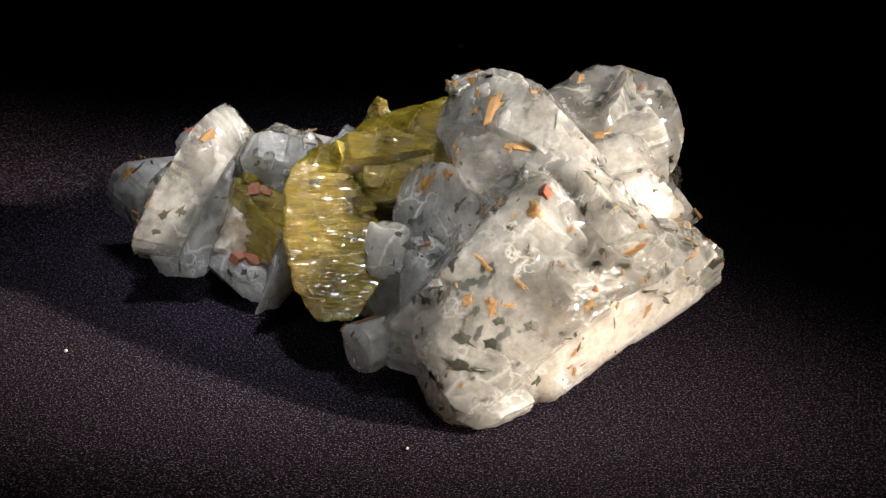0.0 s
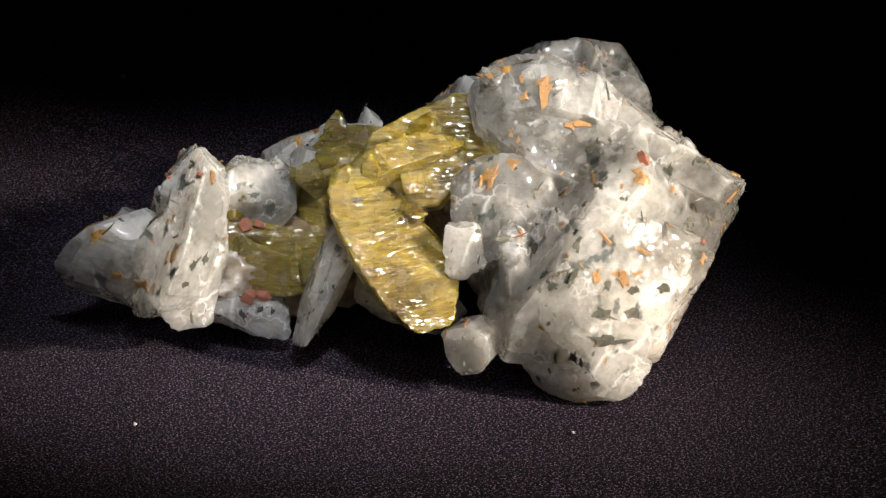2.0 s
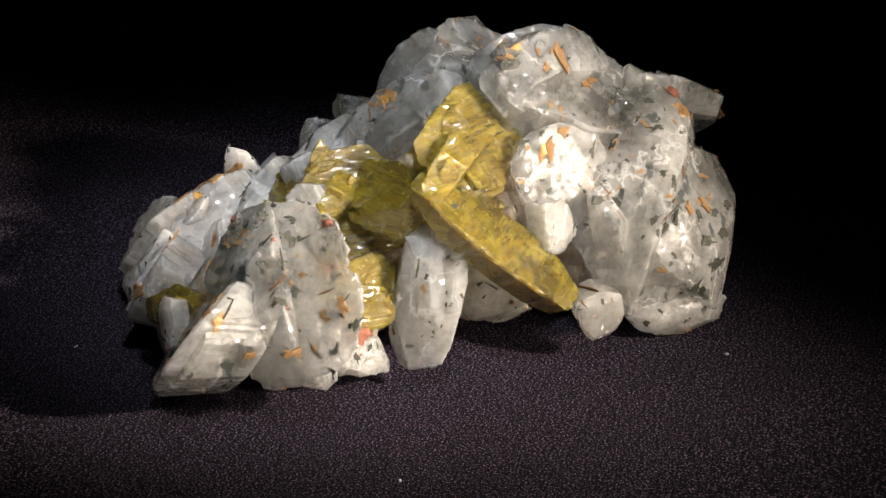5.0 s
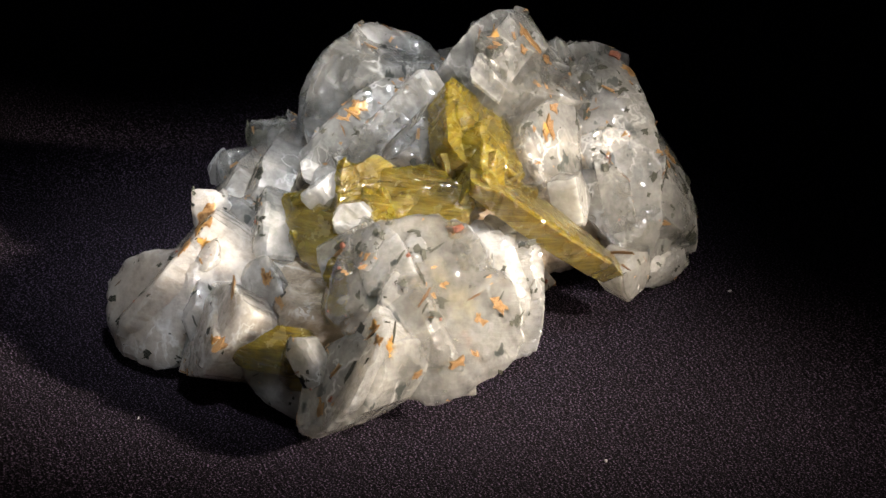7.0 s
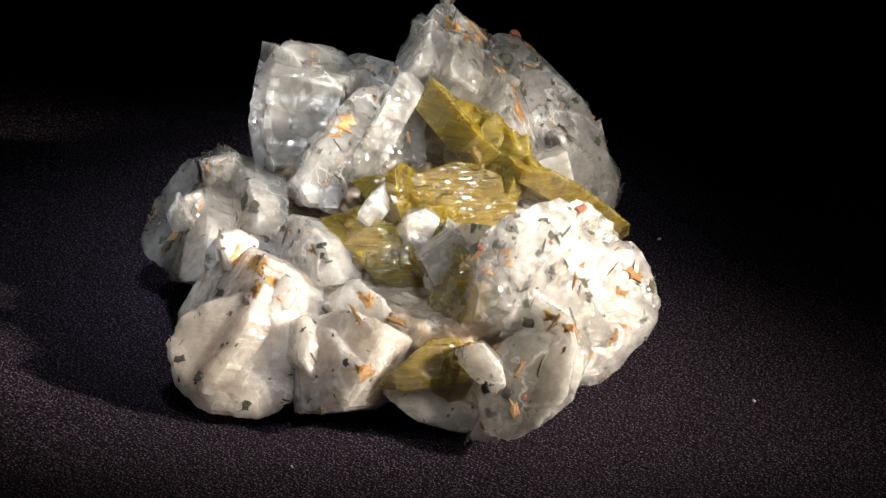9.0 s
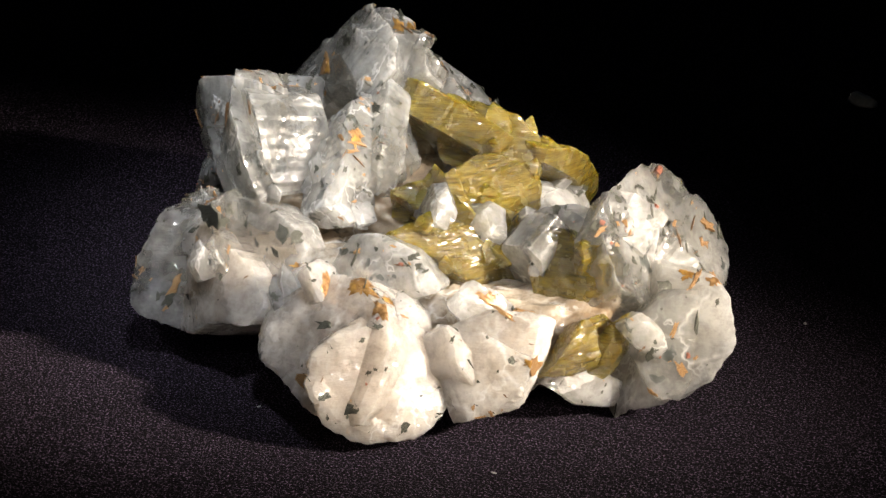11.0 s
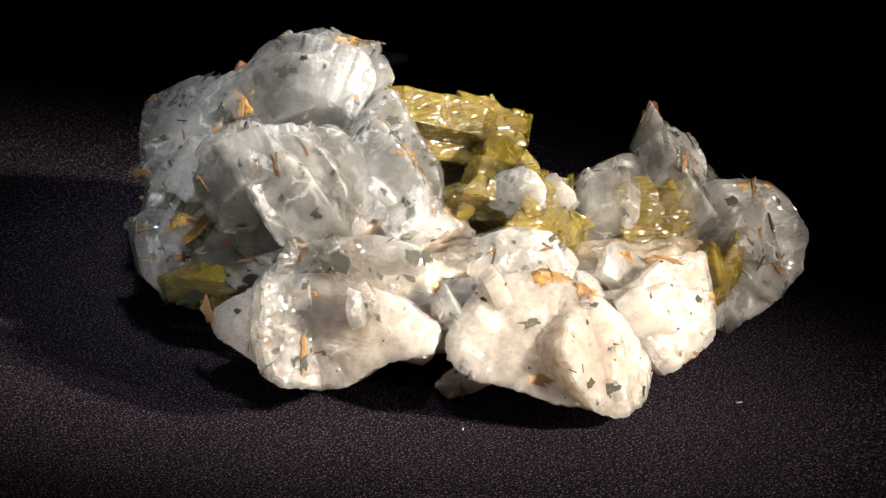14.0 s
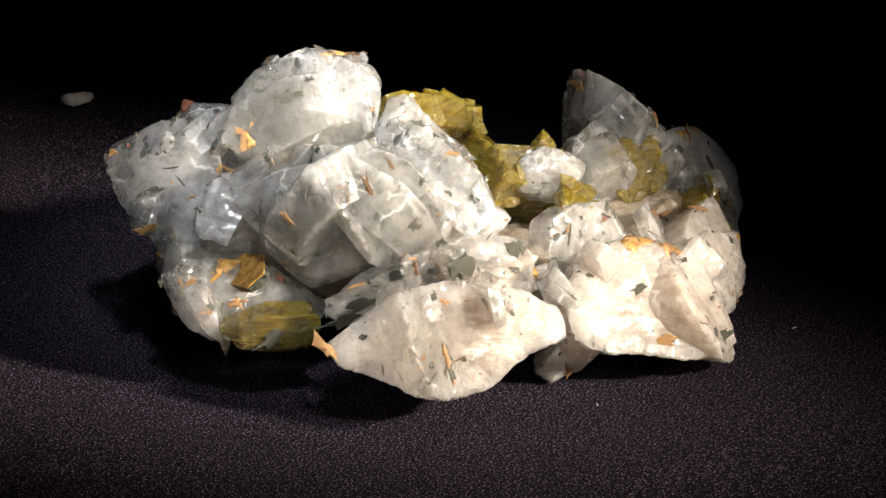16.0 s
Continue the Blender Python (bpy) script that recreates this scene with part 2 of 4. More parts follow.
def slab(c, yaw, pitch, depth, lean, taper, outline, bulge=0.5, rough=0.22, kind="auto", label=""):
    """A tabular crystal: an outline on its front face, worn edges, broken faces, tapering backwards. Millimetres."""
    o, u, v, n = frame_of(c, yaw, pitch)
    N = 104
    ring = smooth_outline(outline, N)
    nick = [0.03 * noise.noise(Vector((p.x * 0.9, p.y * 0.9, c[0]))) + 0.016 * noise.noise(Vector((p.x * 2.3, p.y * 2.3, c[1]))) for p in ring]
    cen = sum(ring, Vector((0, 0))) / N
    size = max((p - cen).length for p in ring)
    edge = min(0.6, size * 0.05)
    # rings: (share of the radius, inset in mm, height over the face)
    rows = [(k / 11, 0.0, bulge * (1 - (k / 11) ** 2)) for k in range(1, 11)]
    rows += [(1.0, edge, 0.0), (1.0, edge * 0.3, -edge * 0.3), (1.0, 0.0, -edge)]
    steps = max(3, int(depth / 1.6))
    rows += [(1.0 - (1 - taper) * k / steps, 0.0, -edge - (depth - edge) * k / steps) for k in range(1, steps + 1)]
    rows += [(taper * s, 0.0, -depth - bulge * (1 - s)) for s in (0.75, 0.45, 0.2)]
    seed = Vector((c[0] * 0.37, c[1] * 0.53, c[2] * 0.71))
    bm = bmesh.new()

    def put(p2, h):
        back = max(0.0, -h / depth)
        p = o + u * (p2.x + lean[0] * back) + v * (p2.y + lean[1] * back) + n * h
        q = p * 0.16 + seed
        d = 0.35 + noise.noise(q) * 0.9 + noise.noise(p * 0.5 + seed) * 0.55
        cell = noise.voronoi(p * 0.24 + seed)[0]
        d += (cell[1] - cell[0]) * 1.1 - 0.3
        d += noise.noise(p * 1.3) * 0.22
        if h < -edge * 0.5:
            d += noise.noise(Vector((p2.x * 0.05, c[2], h * 1.7))) * 0.4
        away = (u * (p2.x - cen.x) + v * (p2.y - cen.y))
        away = (away / max(size, 1) + n * (0.9 if h > -edge else 0.0))
        p = p + away * d * rough
        for base, m in planes:
            over = (p - base).dot(m)
            if over > 0:
                p = p - m * over
        return bm.verts.new(p * MM)

    # planes that break the face and its rim into flat facets
    chance = random.Random(int(abs(c[0]) * 7919 + abs(c[1]) * 104729 + abs(c[2]) * 613))
    planes = []
    for _ in range(7 if size > 9 else 4):
        a = chance.choice(ring) - cen
        way = (u * a.x + v * a.y).normalized()
        m = (n + way * chance.uniform(0.35, 1.1)).normalized()
        planes.append(((o + u * (cen.x + a.x) + v * (cen.y + a.y) - way * chance.uniform(0.6, 2.0) * min(1, size / 12)), m))
    for _ in range(4 if bulge > 1 else 2):
        a = (chance.choice(ring) - cen) * chance.uniform(0.2, 0.7)
        m = (n + (u * a.x + v * a.y) / size * chance.uniform(0.15, 0.5)).normalized()
        planes.append((o + u * (cen.x + a.x) + v * (cen.y + a.y) + n * bulge * chance.uniform(0.35, 0.7), m))

    last, first = None, put(cen, bulge)
    for share, inset, h in rows:
        row = []
        for p, chip in zip(ring, nick):
            away = p - cen
            p2 = cen + away * (share + chip * share ** 8) * (1 - inset / max(away.length, 1e-6))
            row.append(put(p2, h))
        for k in range(N):
            k2 = (k + 1) % N
            bm.faces.new((first, row[k], row[k2]) if last is None else (last[k], row[k], row[k2], last[k2]))
        last = row
    bm.faces.new(last)
    bmesh.ops.recalc_face_normals(bm, faces=bm.faces)
    mat = {"yellow": YELLOW, "white": WHITE, "cream": CREAM}.get(kind, GREY)
    ob = part("crystal", bm, mat, specimen, label or {
        "yellow": "striated olive-yellow titanite plate", "white": "milky white feldspar crystal",
        "cream": "cream-coloured broken feldspar mass"}.get(kind, "greyish translucent feldspar crystal with dark specks"))
    ob.data.set_sharp_from_angle(angle=radians(9))
    SLABS.append((ob, o, u, v, n, ring))
    return ob


def rubble(c, size, material, seed, label):
    """A rough lump of the rock that holds the crystals together."""
    bm = bmesh.new()
    bmesh.ops.create_icosphere(bm, subdivisions=5, radius=1.0)
    for w in bm.verts:
        p = Vector(w.co)
        q = Vector((max(-0.8, min(0.8, p.x * 1.1)), max(-0.8, min(0.8, p.y * 1.1)), max(-0.8, min(0.8, p.z * 1.1))))
        at = Vector((q.x * size[0], q.y * size[1], q.z * size[2])) / 1.6
        g = at * 0.14 + Vector((seed, seed * 2, 0))
        cell = noise.voronoi(g * 1.6)[0]
        at += p * ((cell[1] - cell[0]) * 2.4 + noise.noise(g * 4) * 0.8 - 0.6)
        w.co = (at + Vector(c)) * MM
    return part("matrix", bm, material, specimen, label)


rubble((12, -22, 19), (20, 30, 28), MATRIX, 1, "rough iron-stained rock between the crystals")
rubble((16, 16, 15), (36, 28, 18), MATRIX, 2, "rough iron-stained rock between the crystals")
rubble((-20, 22, 12), (48, 32, 17), MATRIX, 3, "rough iron-stained rock between the crystals")
rubble((16, 0, 23), (32, 34, 17), MATRIX, 4, "rough iron-stained rock between the crystals")
slab((9.5, -50.8, 21.5), -17, 33, 14.9, (-0.6, 1.1), 0.88,
     [(-14.2, 1.4), (-12.9, 6.9), (-5.3, 15.7), (2.5, 21.8), (14.3, 12.0), (23.6, 5.4), (20.2, 2.3), (11.5, -5.8), (-0.3, -18.9), (-4.5, -17.0), (-8.7, -10.9), (-11.8, -8.9), (-14.5, -4.1)], bulge=7.0)
slab((33.6, -44.3, 33.2), 19, 22, 8.6, (-0.6, -0.3), 0.89,
     [(-22.9, 10.5), (-15.8, 8.7), (-2.5, 4.7), (14.3, 2.8), (19.1, -1.2), (18.0, -4.3), (8.5, -8.5), (-3.7, -11.0), (-15.0, -1.7)])
slab((15.8, -26.7, 47.3), -18, 50, 12.1, (-0.4, -2.0), 0.86,
     [(-18.0, 9.0), (-12.6, 13.1), (-6.4, 16.5), (-0.9, 16.4), (7.6, 9.1), (12.4, 3.9), (17.9, -3.2), (23.9, -13.6), (18.5, -16.9), (1.6, -15.2), (-4.6, -11.9), (-8.6, -8.9), (-13.1, -2.0), (-17.8, 3.7)])
slab((37.7, 6.0, 35.2), 123, -1, 15.2, (0.1, -1.6), 0.87,
     [(-17.3, -2.3), (-16.8, 8.5), (-12.8, 10.4), (6.2, 14.5), (12.7, 10.6), (18.5, 0.1), (19.6, -3.4), (12.3, -6.1), (2.0, -11.3), (-9.3, -14.1), (-15.2, -7.0)])
slab((39.0, -38.3, 36.8), 101, 49, 6.7, (-0.1, -0.3), 0.87,
     [(-12.8, 2.4), (-13.3, 7.0), (-7.5, 9.4), (-2.9, 11.6), (6.4, 15.3), (13.2, 3.0), (14.2, -11.3), (8.2, -19.0), (0.6, -11.3), (-6.1, -7.2)])
slab((48.6, -13.7, 19.2), 131, 29, 10.1, (0.1, 0.1), 0.88,
     [(-14.0, 5.5), (-10.0, 7.1), (-5.5, 9.3), (6.8, 6.7), (20.1, -2.6), (13.3, -7.0), (4.3, -7.3), (-4.7, -7.7), (-10.2, -4.1)])
slab((50.5, -3.6, 14.2), 130, -10, 6.1, (-0.1, 0.0), 0.87,
     [(-10.9, 1.1), (-0.7, 4.9), (9.2, 4.0), (8.9, -4.2), (0.0, -3.5), (-6.6, -2.3)], kind="yellow")
slab((41.2, 29.3, 16.8), 134, 21, 13.9, (0.5, 0.3), 0.88,
     [(-22.9, 1.4), (-15.7, 6.0), (-9.0, 10.0), (1.9, 11.7), (14.9, 9.0), (24.0, 4.3), (23.7, -1.2), (14.3, -4.0), (7.6, -9.2), (1.0, -10.7), (-5.5, -9.7), (-14.0, -5.0), (-20.4, -2.5)], rough=0.6, kind="cream")
slab((33.5, 25.3, 24.7), 146, 13, 10.0, (-0.1, -0.2), 0.87,
     [(-25.4, -2.5), (-15.9, 4.0), (-5.5, 7.1), (7.2, 8.7), (16.2, 6.6), (19.9, 2.8), (20.5, -4.0), (11.8, -4.6), (-0.8, -4.6), (-11.1, -5.5), (-17.0, -8.1)])
slab((6.2, 52.1, 16.7), 151, 42, 13.1, (0.9, 4.8), 0.87,
     [(-16.2, 2.4), (-11.2, 9.8), (-6.2, 12.6), (1.4, 13.8), (9.2, 11.3), (15.7, 4.1), (17.8, -7.0), (16.7, -12.8), (4.5, -13.0), (-3.1, -9.9), (-12.0, -7.8), (-16.7, -3.4)], rough=0.55, kind="cream")
slab((-25.5, 52.3, 13.4), 181, 23, 13.9, (0.4, 0.6), 0.87,
     [(-12.3, 8.5), (-0.7, 7.4), (8.8, 3.8), (7.7, -2.9), (2.4, -7.3), (-5.9, -9.6)], rough=0.5, kind="cream")
slab((-52.3, 12.5, 26.2), -107, 26, 8.8, (-4.2, -1.8), 0.82,
     [(-16.6, 13.2), (-10.5, 15.6), (-5.8, 16.1), (0.1, 16.7), (6.6, 14.5), (10.0, 10.5), (10.6, 7.1), (14.3, 4.9), (16.3, -0.3), (16.5, -7.0), (13.6, -12.0), (8.5, -14.5), (5.7, -16.9), (-0.4, -18.6), (-4.7, -16.9), (-9.6, -11.7), (-15.5, -6.5), (-20.3, -1.4), (-18.8, 7.0)])
slab((-30.8, -7.6, 15.2), -105, 23, 4.9, (-4.3, 4.9), 0.85,
     [(-7.3, 11.2), (-4.1, 13.1), (6.6, 11.9), (7.6, 6.3), (7.2, 2.1), (6.5, -5.8), (5.1, -9.8), (0.3, -11.7), (-6.6, -13.2), (-7.7, -6.9), (-7.6, 2.7)], kind="white")
slab((-58.1, 32.9, 15.4), -160, 32, 12.4, (-2.5, 5.1), 0.87,
     [(-8.6, -3.8), (-13.6, 1.7), (-7.2, 5.3), (0.8, 12.1), (7.4, 10.8), (11.1, 5.0), (10.1, -1.8), (5.7, -7.2), (0.2, -11.7), (-5.9, -10.4)])
slab((-52.8, 37.7, 17.7), -141, 10, 4.0, (0.0, 0.0), 0.88,
     [(-6.1, 3.1), (-0.6, 5.0), (3.3, 1.2), (4.2, -3.1), (1.8, -4.5), (-2.6, -1.6)], kind="white")
slab((-42.8, 40.0, 7.0), -133, 2, 4.9, (0.1, 0.1), 0.88,
     [(-11.3, 4.5), (-7.4, 6.3), (0.4, 4.1), (9.4, -1.9), (10.5, -6.2), (2.5, -4.5), (-4.2, -2.3)], kind="white")
slab((9.0, 10.0, 39.0), -107, 33, 11.9, (-0.7, -0.1), 0.87,
     [(-15.9, -5.0), (-10.0, 0.1), (-3.9, 6.5), (-1.1, 8.3), (2.9, 10.5), (9.1, 10.5), (13.5, 7.9), (15.1, 4.0), (12.1, -7.7), (5.0, -9.4), (-4.4, -7.8), (-8.4, -9.7), (-14.1, -8.3)])
slab((18.4, 17.9, 31.8), 136, 15, 6.0, (0.0, 0.0), 0.88,
     [(-8.7, 6.9), (-4.2, 7.8), (2.3, 4.1), (11.7, -1.8), (8.7, -4.2), (-0.4, -7.1), (-4.8, -5.7), (-4.6, -0.1)], kind="white")
slab((10.7, 7.0, 40.4), 130, 32, 6.0, (0.1, -0.1), 0.89,
     [(-12.2, 1.3), (-7.6, 12.3), (-3.1, 11.6), (1.4, 5.8), (7.6, -0.3), (10.1, -7.0), (9.2, -9.3), (1.3, -8.6), (-6.6, -5.6)])
slab((33.9, -13.1, 38.5), -149, 22, 7.9, (0.1, -0.7), 0.88,
     [(-7.9, 4.2), (-1.6, 6.3), (8.0, 4.4), (6.1, -2.2), (0.6, -9.4), (-5.3, -3.3)])
slab((-0.6, -41.2, 21.0), -85, 22, 12.1, (-0.0, 0.2), 0.88,
     [(-12.1, 8.5), (-9.9, 13.5), (-3.9, 15.8), (4.6, 12.9), (5.9, 4.0), (6.0, -5.1), (14.7, -9.6), (6.4, -12.7), (0.1, -13.3), (-4.4, -10.8), (-7.4, -3.3)])
slab((2.0, -37.5, 28.5), -101, 43, 13.3, (-0.7, 2.2), 0.86,
     [(-14.4, -4.8), (-12.5, 6.7), (-8.0, 20.7), (-0.4, 27.0), (7.8, 22.7), (10.5, 10.9), (10.6, -2.0), (9.7, -14.6), (7.7, -24.5), (2.2, -20.6), (-3.3, -14.1), (-9.9, -7.5)])
slab((-0.5, -27.2, 33.9), -52, 25, 12.0, (0.0, 0.0), 0.88,
     [(-11.0, 3.3), (-6.3, 8.6), (0.5, 9.8), (8.4, 8.5), (11.6, 0.5), (5.9, -1.6), (3.4, -9.5), (-3.4, -12.7), (-8.9, -7.0)])
slab((-0.2, -49.3, 4.6), -57, -3, 14.2, (-0.0, -0.2), 0.89,
     [(-10.2, 4.7), (3.9, 3.7), (13.7, 0.3), (11.3, -3.1), (-1.7, -4.3), (-7.4, -2.2), (-9.6, 0.9)], rough=0.9, kind="white")
slab((32.8, -41.3, 11.9), 36, -3, 16.7, (-1.6, -1.7), 0.87,
     [(-1.5, 8.2), (12.8, 9.8), (24.6, 7.9), (30.7, 8.7), (28.5, 3.7), (14.7, 0.0), (3.3, -2.3), (-10.7, -8.1), (-24.5, -11.6), (-29.9, -11.1), (-31.4, -6.2), (-16.6, 1.0)], rough=0.7, kind="cream")
slab((-14.7, -37.9, 10.0), -55, -2, 6.9, (0.3, 0.3), 0.88,
     [(-5.3, 3.5), (-0.2, 5.5), (4.2, 4.1), (5.0, -0.9), (1.9, -4.6), (-1.4, -5.5), (-4.2, -2.1)], bulge=2.0, kind="white")
slab((-17.4, -14.7, 11.6), -52, 0, 12.0, (0.0, 0.0), 0.88,
     [(-8.4, 7.3), (-3.9, 9.7), (6.2, 2.1), (11.8, -4.8), (6.6, -7.8), (1.5, -4.6), (-5.2, -2.0), (-8.6, -0.0)], rough=0.8, kind="white")
slab((-18.3, -19.0, 27.6), -1, 51, 5.1, (0.5, 0.0), 0.86,
     [(-5.9, 20.7), (-0.4, 19.5), (2.3, 13.2), (5.8, 5.2), (9.3, 1.5), (10.2, -4.8), (8.2, -11.4), (3.3, -19.9), (-4.0, -20.1), (-8.6, -12.6), (-10.8, -1.7), (-10.8, 10.3)], kind="yellow")
slab((-4.0, -10.1, 40.4), -33, 45, 7.0, (-0.0, 0.3), 0.88,
     [(-14.9, -0.6), (-12.5, 4.1), (-5.4, 8.2), (2.9, 12.1), (6.6, 12.3), (9.5, 4.7), (11.6, -0.7), (13.3, -3.5), (5.3, -6.1), (0.2, -11.7), (-6.1, -12.6), (-10.4, -6.3)], kind="yellow")
slab((-13.8, 10.9, 26.4), -59, 34, 8.0, (0.0, -0.2), 0.88,
     [(-11.7, 6.1), (-6.8, 13.3), (3.6, 14.7), (9.2, 8.9), (7.7, 2.9), (10.5, -6.5), (3.6, -7.8), (0.4, -12.6), (-7.2, -12.2), (-9.3, -6.9)], kind="yellow")
slab((-14.0, 27.4, 27.0), -139, 36, 5.0, (0.1, 0.0), 0.88,
     [(-14.5, 7.4), (-8.8, 8.1), (-0.5, 6.6), (5.7, 3.5), (7.4, -1.0), (11.3, -9.6), (6.1, -9.1), (-1.3, -5.1), (-5.3, -0.7)], kind="yellow")
slab((-11.6, 10.5, 32.5), -133, 46, 7.2, (0.6, -0.3), 0.88,
     [(-16.9, 5.4), (-5.9, 4.2), (5.3, 7.9), (17.0, 2.6), (15.3, -6.2), (1.8, -7.8), (-5.4, -3.0), (-11.1, -3.2)], kind="yellow")
slab((-33.9, 27.6, 26.3), 166, 21, 7.0, (0.1, 0.1), 0.87,
     [(-7.7, 0.8), (-5.3, 6.4), (-0.3, 6.9), (2.0, 4.1), (8.8, 5.2), (9.3, -3.9), (4.1, -8.4), (-3.8, -8.5), (-7.1, -2.6)], kind="yellow")
slab((-44.0, 39.9, 13.7), 167, 11, 5.0, (-0.0, 0.0), 0.88,
     [(-3.8, -2.8), (-0.4, 4.1), (4.3, 9.7), (4.3, 1.7), (0.7, -5.2), (-5.0, -7.6)], kind="yellow")
slab((-42.4, 42.0, 15.4), -126, 25, 6.0, (0.0, 0.1), 0.88,
     [(-9.9, -2.4), (-4.4, 1.8), (1.0, 6.0), (7.4, 5.8), (8.5, -3.8), (1.9, -3.7), (-4.5, -3.6)], kind="yellow")
slab((-29.7, 18.9, 28.3), -29, 22, 8.9, (-0.0, -0.8), 0.89,
     [(-6.6, 3.8), (-3.6, 6.7), (4.5, 4.9), (6.1, -0.0), (3.6, -8.1), (-4.0, -7.3)])
slab((-40.3, 3.7, 7.7), -30, -1, 11.9, (-0.1, -0.0), 0.88,
     [(-6.4, 3.4), (-0.6, 4.5), (7.3, 1.8), (8.3, -4.6), (0.2, -3.4), (-8.9, -1.7)], rough=0.9, kind="white")
slab((-0.5, 35.6, 25.5), 168, 15, 8.0, (0.0, 0.0), 0.88,
     [(-11.0, -1.8), (-8.1, 4.8), (-1.4, 6.3), (6.3, 4.5), (13.0, -2.3), (6.1, -6.1), (-5.0, -5.3)])
slab((-31.2, 19.5, 28.5), 173, 17, 5.5, (0.5, -2.5), 0.86,
     [(-10.9, -0.7), (-4.3, 5.2), (3.8, 7.3), (7.8, 5.7), (6.4, 0.0), (0.9, -7.7), (-3.8, -9.8)])
slab((40.3, 0.5, 43.3), -13, 34, 8.5, (-2.7, -3.7), 0.85,
     [(-13.0, 1.7), (-12.6, 6.5), (-8.0, 9.0), (-3.3, 9.3), (6.0, 6.8), (9.7, 1.4), (10.6, -3.4), (9.3, -11.1), (4.2, -13.0), (-2.9, -7.2)])
slab((-49.1, 10.3, 23.3), -14, 26, 10.2, (0.3, 1.0), 0.86,
     [(-11.1, -4.0), (-10.1, 1.9), (-3.1, 8.0), (-4.4, 11.5), (6.0, 19.9), (10.9, 14.7), (8.7, 8.2), (7.9, -3.6), (4.6, -11.8), (3.6, -17.2), (-4.7, -16.8), (-8.5, -11.0)])
slab((-2.0, -40.9, 20.7), -10, 10, 6.0, (0.0, 0.0), 0.88,
     [(-4.5, 13.0), (0.9, 13.3), (5.4, 9.2), (1.9, -5.1), (4.8, -13.6), (-3.5, -12.8), (-5.0, -4.0)])
slab((-9.6, -28.8, 25.5), -30, 10, 6.0, (0.0, 0.0), 0.88,
     [(-3.5, 5.8), (3.2, 5.1), (4.2, -1.8), (-0.3, -5.1), (-3.6, -3.9)], kind="white", rough=0.9)
slab((27.0, -38.0, 41.2), -17, 28, 7.9, (0.2, -0.2), 0.88,
     [(-7.0, 2.8), (-0.5, 7.8), (5.9, 3.8), (9.7, -3.4), (1.1, -6.0), (-9.2, -5.0)])
slab((42.6, -24.5, 35.0), 19, 23, 8.2, (-0.1, 0.0), 0.88,
     [(-6.8, 5.5), (-0.3, 5.5), (2.7, 1.5), (6.8, -3.8), (2.5, -5.3), (-4.9, -3.4)], kind="white", rough=0.8)
slab((32.0, 26.3, 26.7), -104, 11, 3.0, (0.0, -0.1), 0.87,
     [(-4.5, 7.0), (3.9, 7.2), (5.0, 1.3), (1.1, -6.0), (-1.3, -7.2), (-4.2, -2.2)])
slab((29.6, 32.6, 23.1), -104, 20, 4.0, (0.0, 0.0), 0.88,
     [(-6.2, -0.7), (-4.9, 5.3), (1.1, 6.4), (4.6, -2.1), (6.9, -4.6), (-1.5, -4.4)])
slab((8.2, 43.4, 25.9), -103, 23, 3.4, (0.1, -0.6), 0.87,
     [(-3.6, 3.7), (1.0, 3.6), (4.4, 0.6), (2.0, -4.0), (-3.8, -3.9)], kind="cream")
slab((-6.3, 57.2, 13.3), -146, 31, 11.8, (3.4, 5.0), 0.87,
     [(-13.6, -0.7), (-11.6, 5.8), (-3.3, 9.9), (5.5, 12.3), (8.9, 9.4), (11.8, 4.9), (12.2, -8.2), (5.7, -12.5), (-4.0, -12.6), (-11.5, -8.4)], kind="cream", rough=0.65, bulge=2.5)
slab((-24.0, 48.6, 14.4), -103, 25, 7.9, (0.1, 0.0), 0.88,
     [(-6.9, 2.1), (-3.4, 9.8), (2.0, 6.3), (0.8, -0.3), (6.3, -0.5), (4.0, -8.2), (-2.7, -9.2)], kind="cream", rough=0.3)
slab((32.3, 5.7, 42.6), -96, 38, 9.8, (2.5, -3.7), 0.85,
     [(-17.2, -13.5), (-14.5, -3.6), (-8.9, 5.0), (-2.3, 9.6), (2.6, 10.9), (10.9, 8.1), (16.5, 2.6), (15.9, -3.1), (7.3, -3.8), (-2.4, -3.1), (-7.8, -9.1)])
slab((15.2, -20.6, 49.3), -57, 12, 9.9, (-0.8, -6.7), 0.87,
     [(-17.0, 4.3), (-9.2, 8.3), (-0.9, 10.1), (13.8, 4.4), (13.7, 0.1), (9.0, -4.3), (5.9, -9.6), (-4.7, -9.2), (-10.5, -4.0)])
slab((-31.0, -9.0, 17.6), -84, 26, 5.9, (-2.8, 2.5), 0.86,
     [(-5.9, 11.6), (5.0, 11.7), (4.8, 0.8), (3.6, -5.8), (2.0, -11.3), (-2.0, -13.5), (-3.4, -1.3), (-4.2, 7.9)], kind="white")
slab((39.7, 27.5, 18.6), -167, 29, 6.8, (0.8, 0.9), 0.87,
     [(-13.8, -7.8), (-12.6, 0.7), (-7.8, 10.7), (0.5, 14.5), (5.9, 12.1), (17.8, 7.4), (10.3, -0.4), (11.0, -13.3), (-0.3, -13.4), (-10.9, -10.4)])
slab((11.6, 37.9, 19.4), -148, 25, 4.0, (0.0, 0.0), 0.88,
     [(-8.7, 2.4), (-7.0, 5.7), (-0.2, 6.1), (8.7, 3.1), (10.9, -2.5), (4.0, -5.8), (-0.5, -6.8), (-7.1, -2.2)])
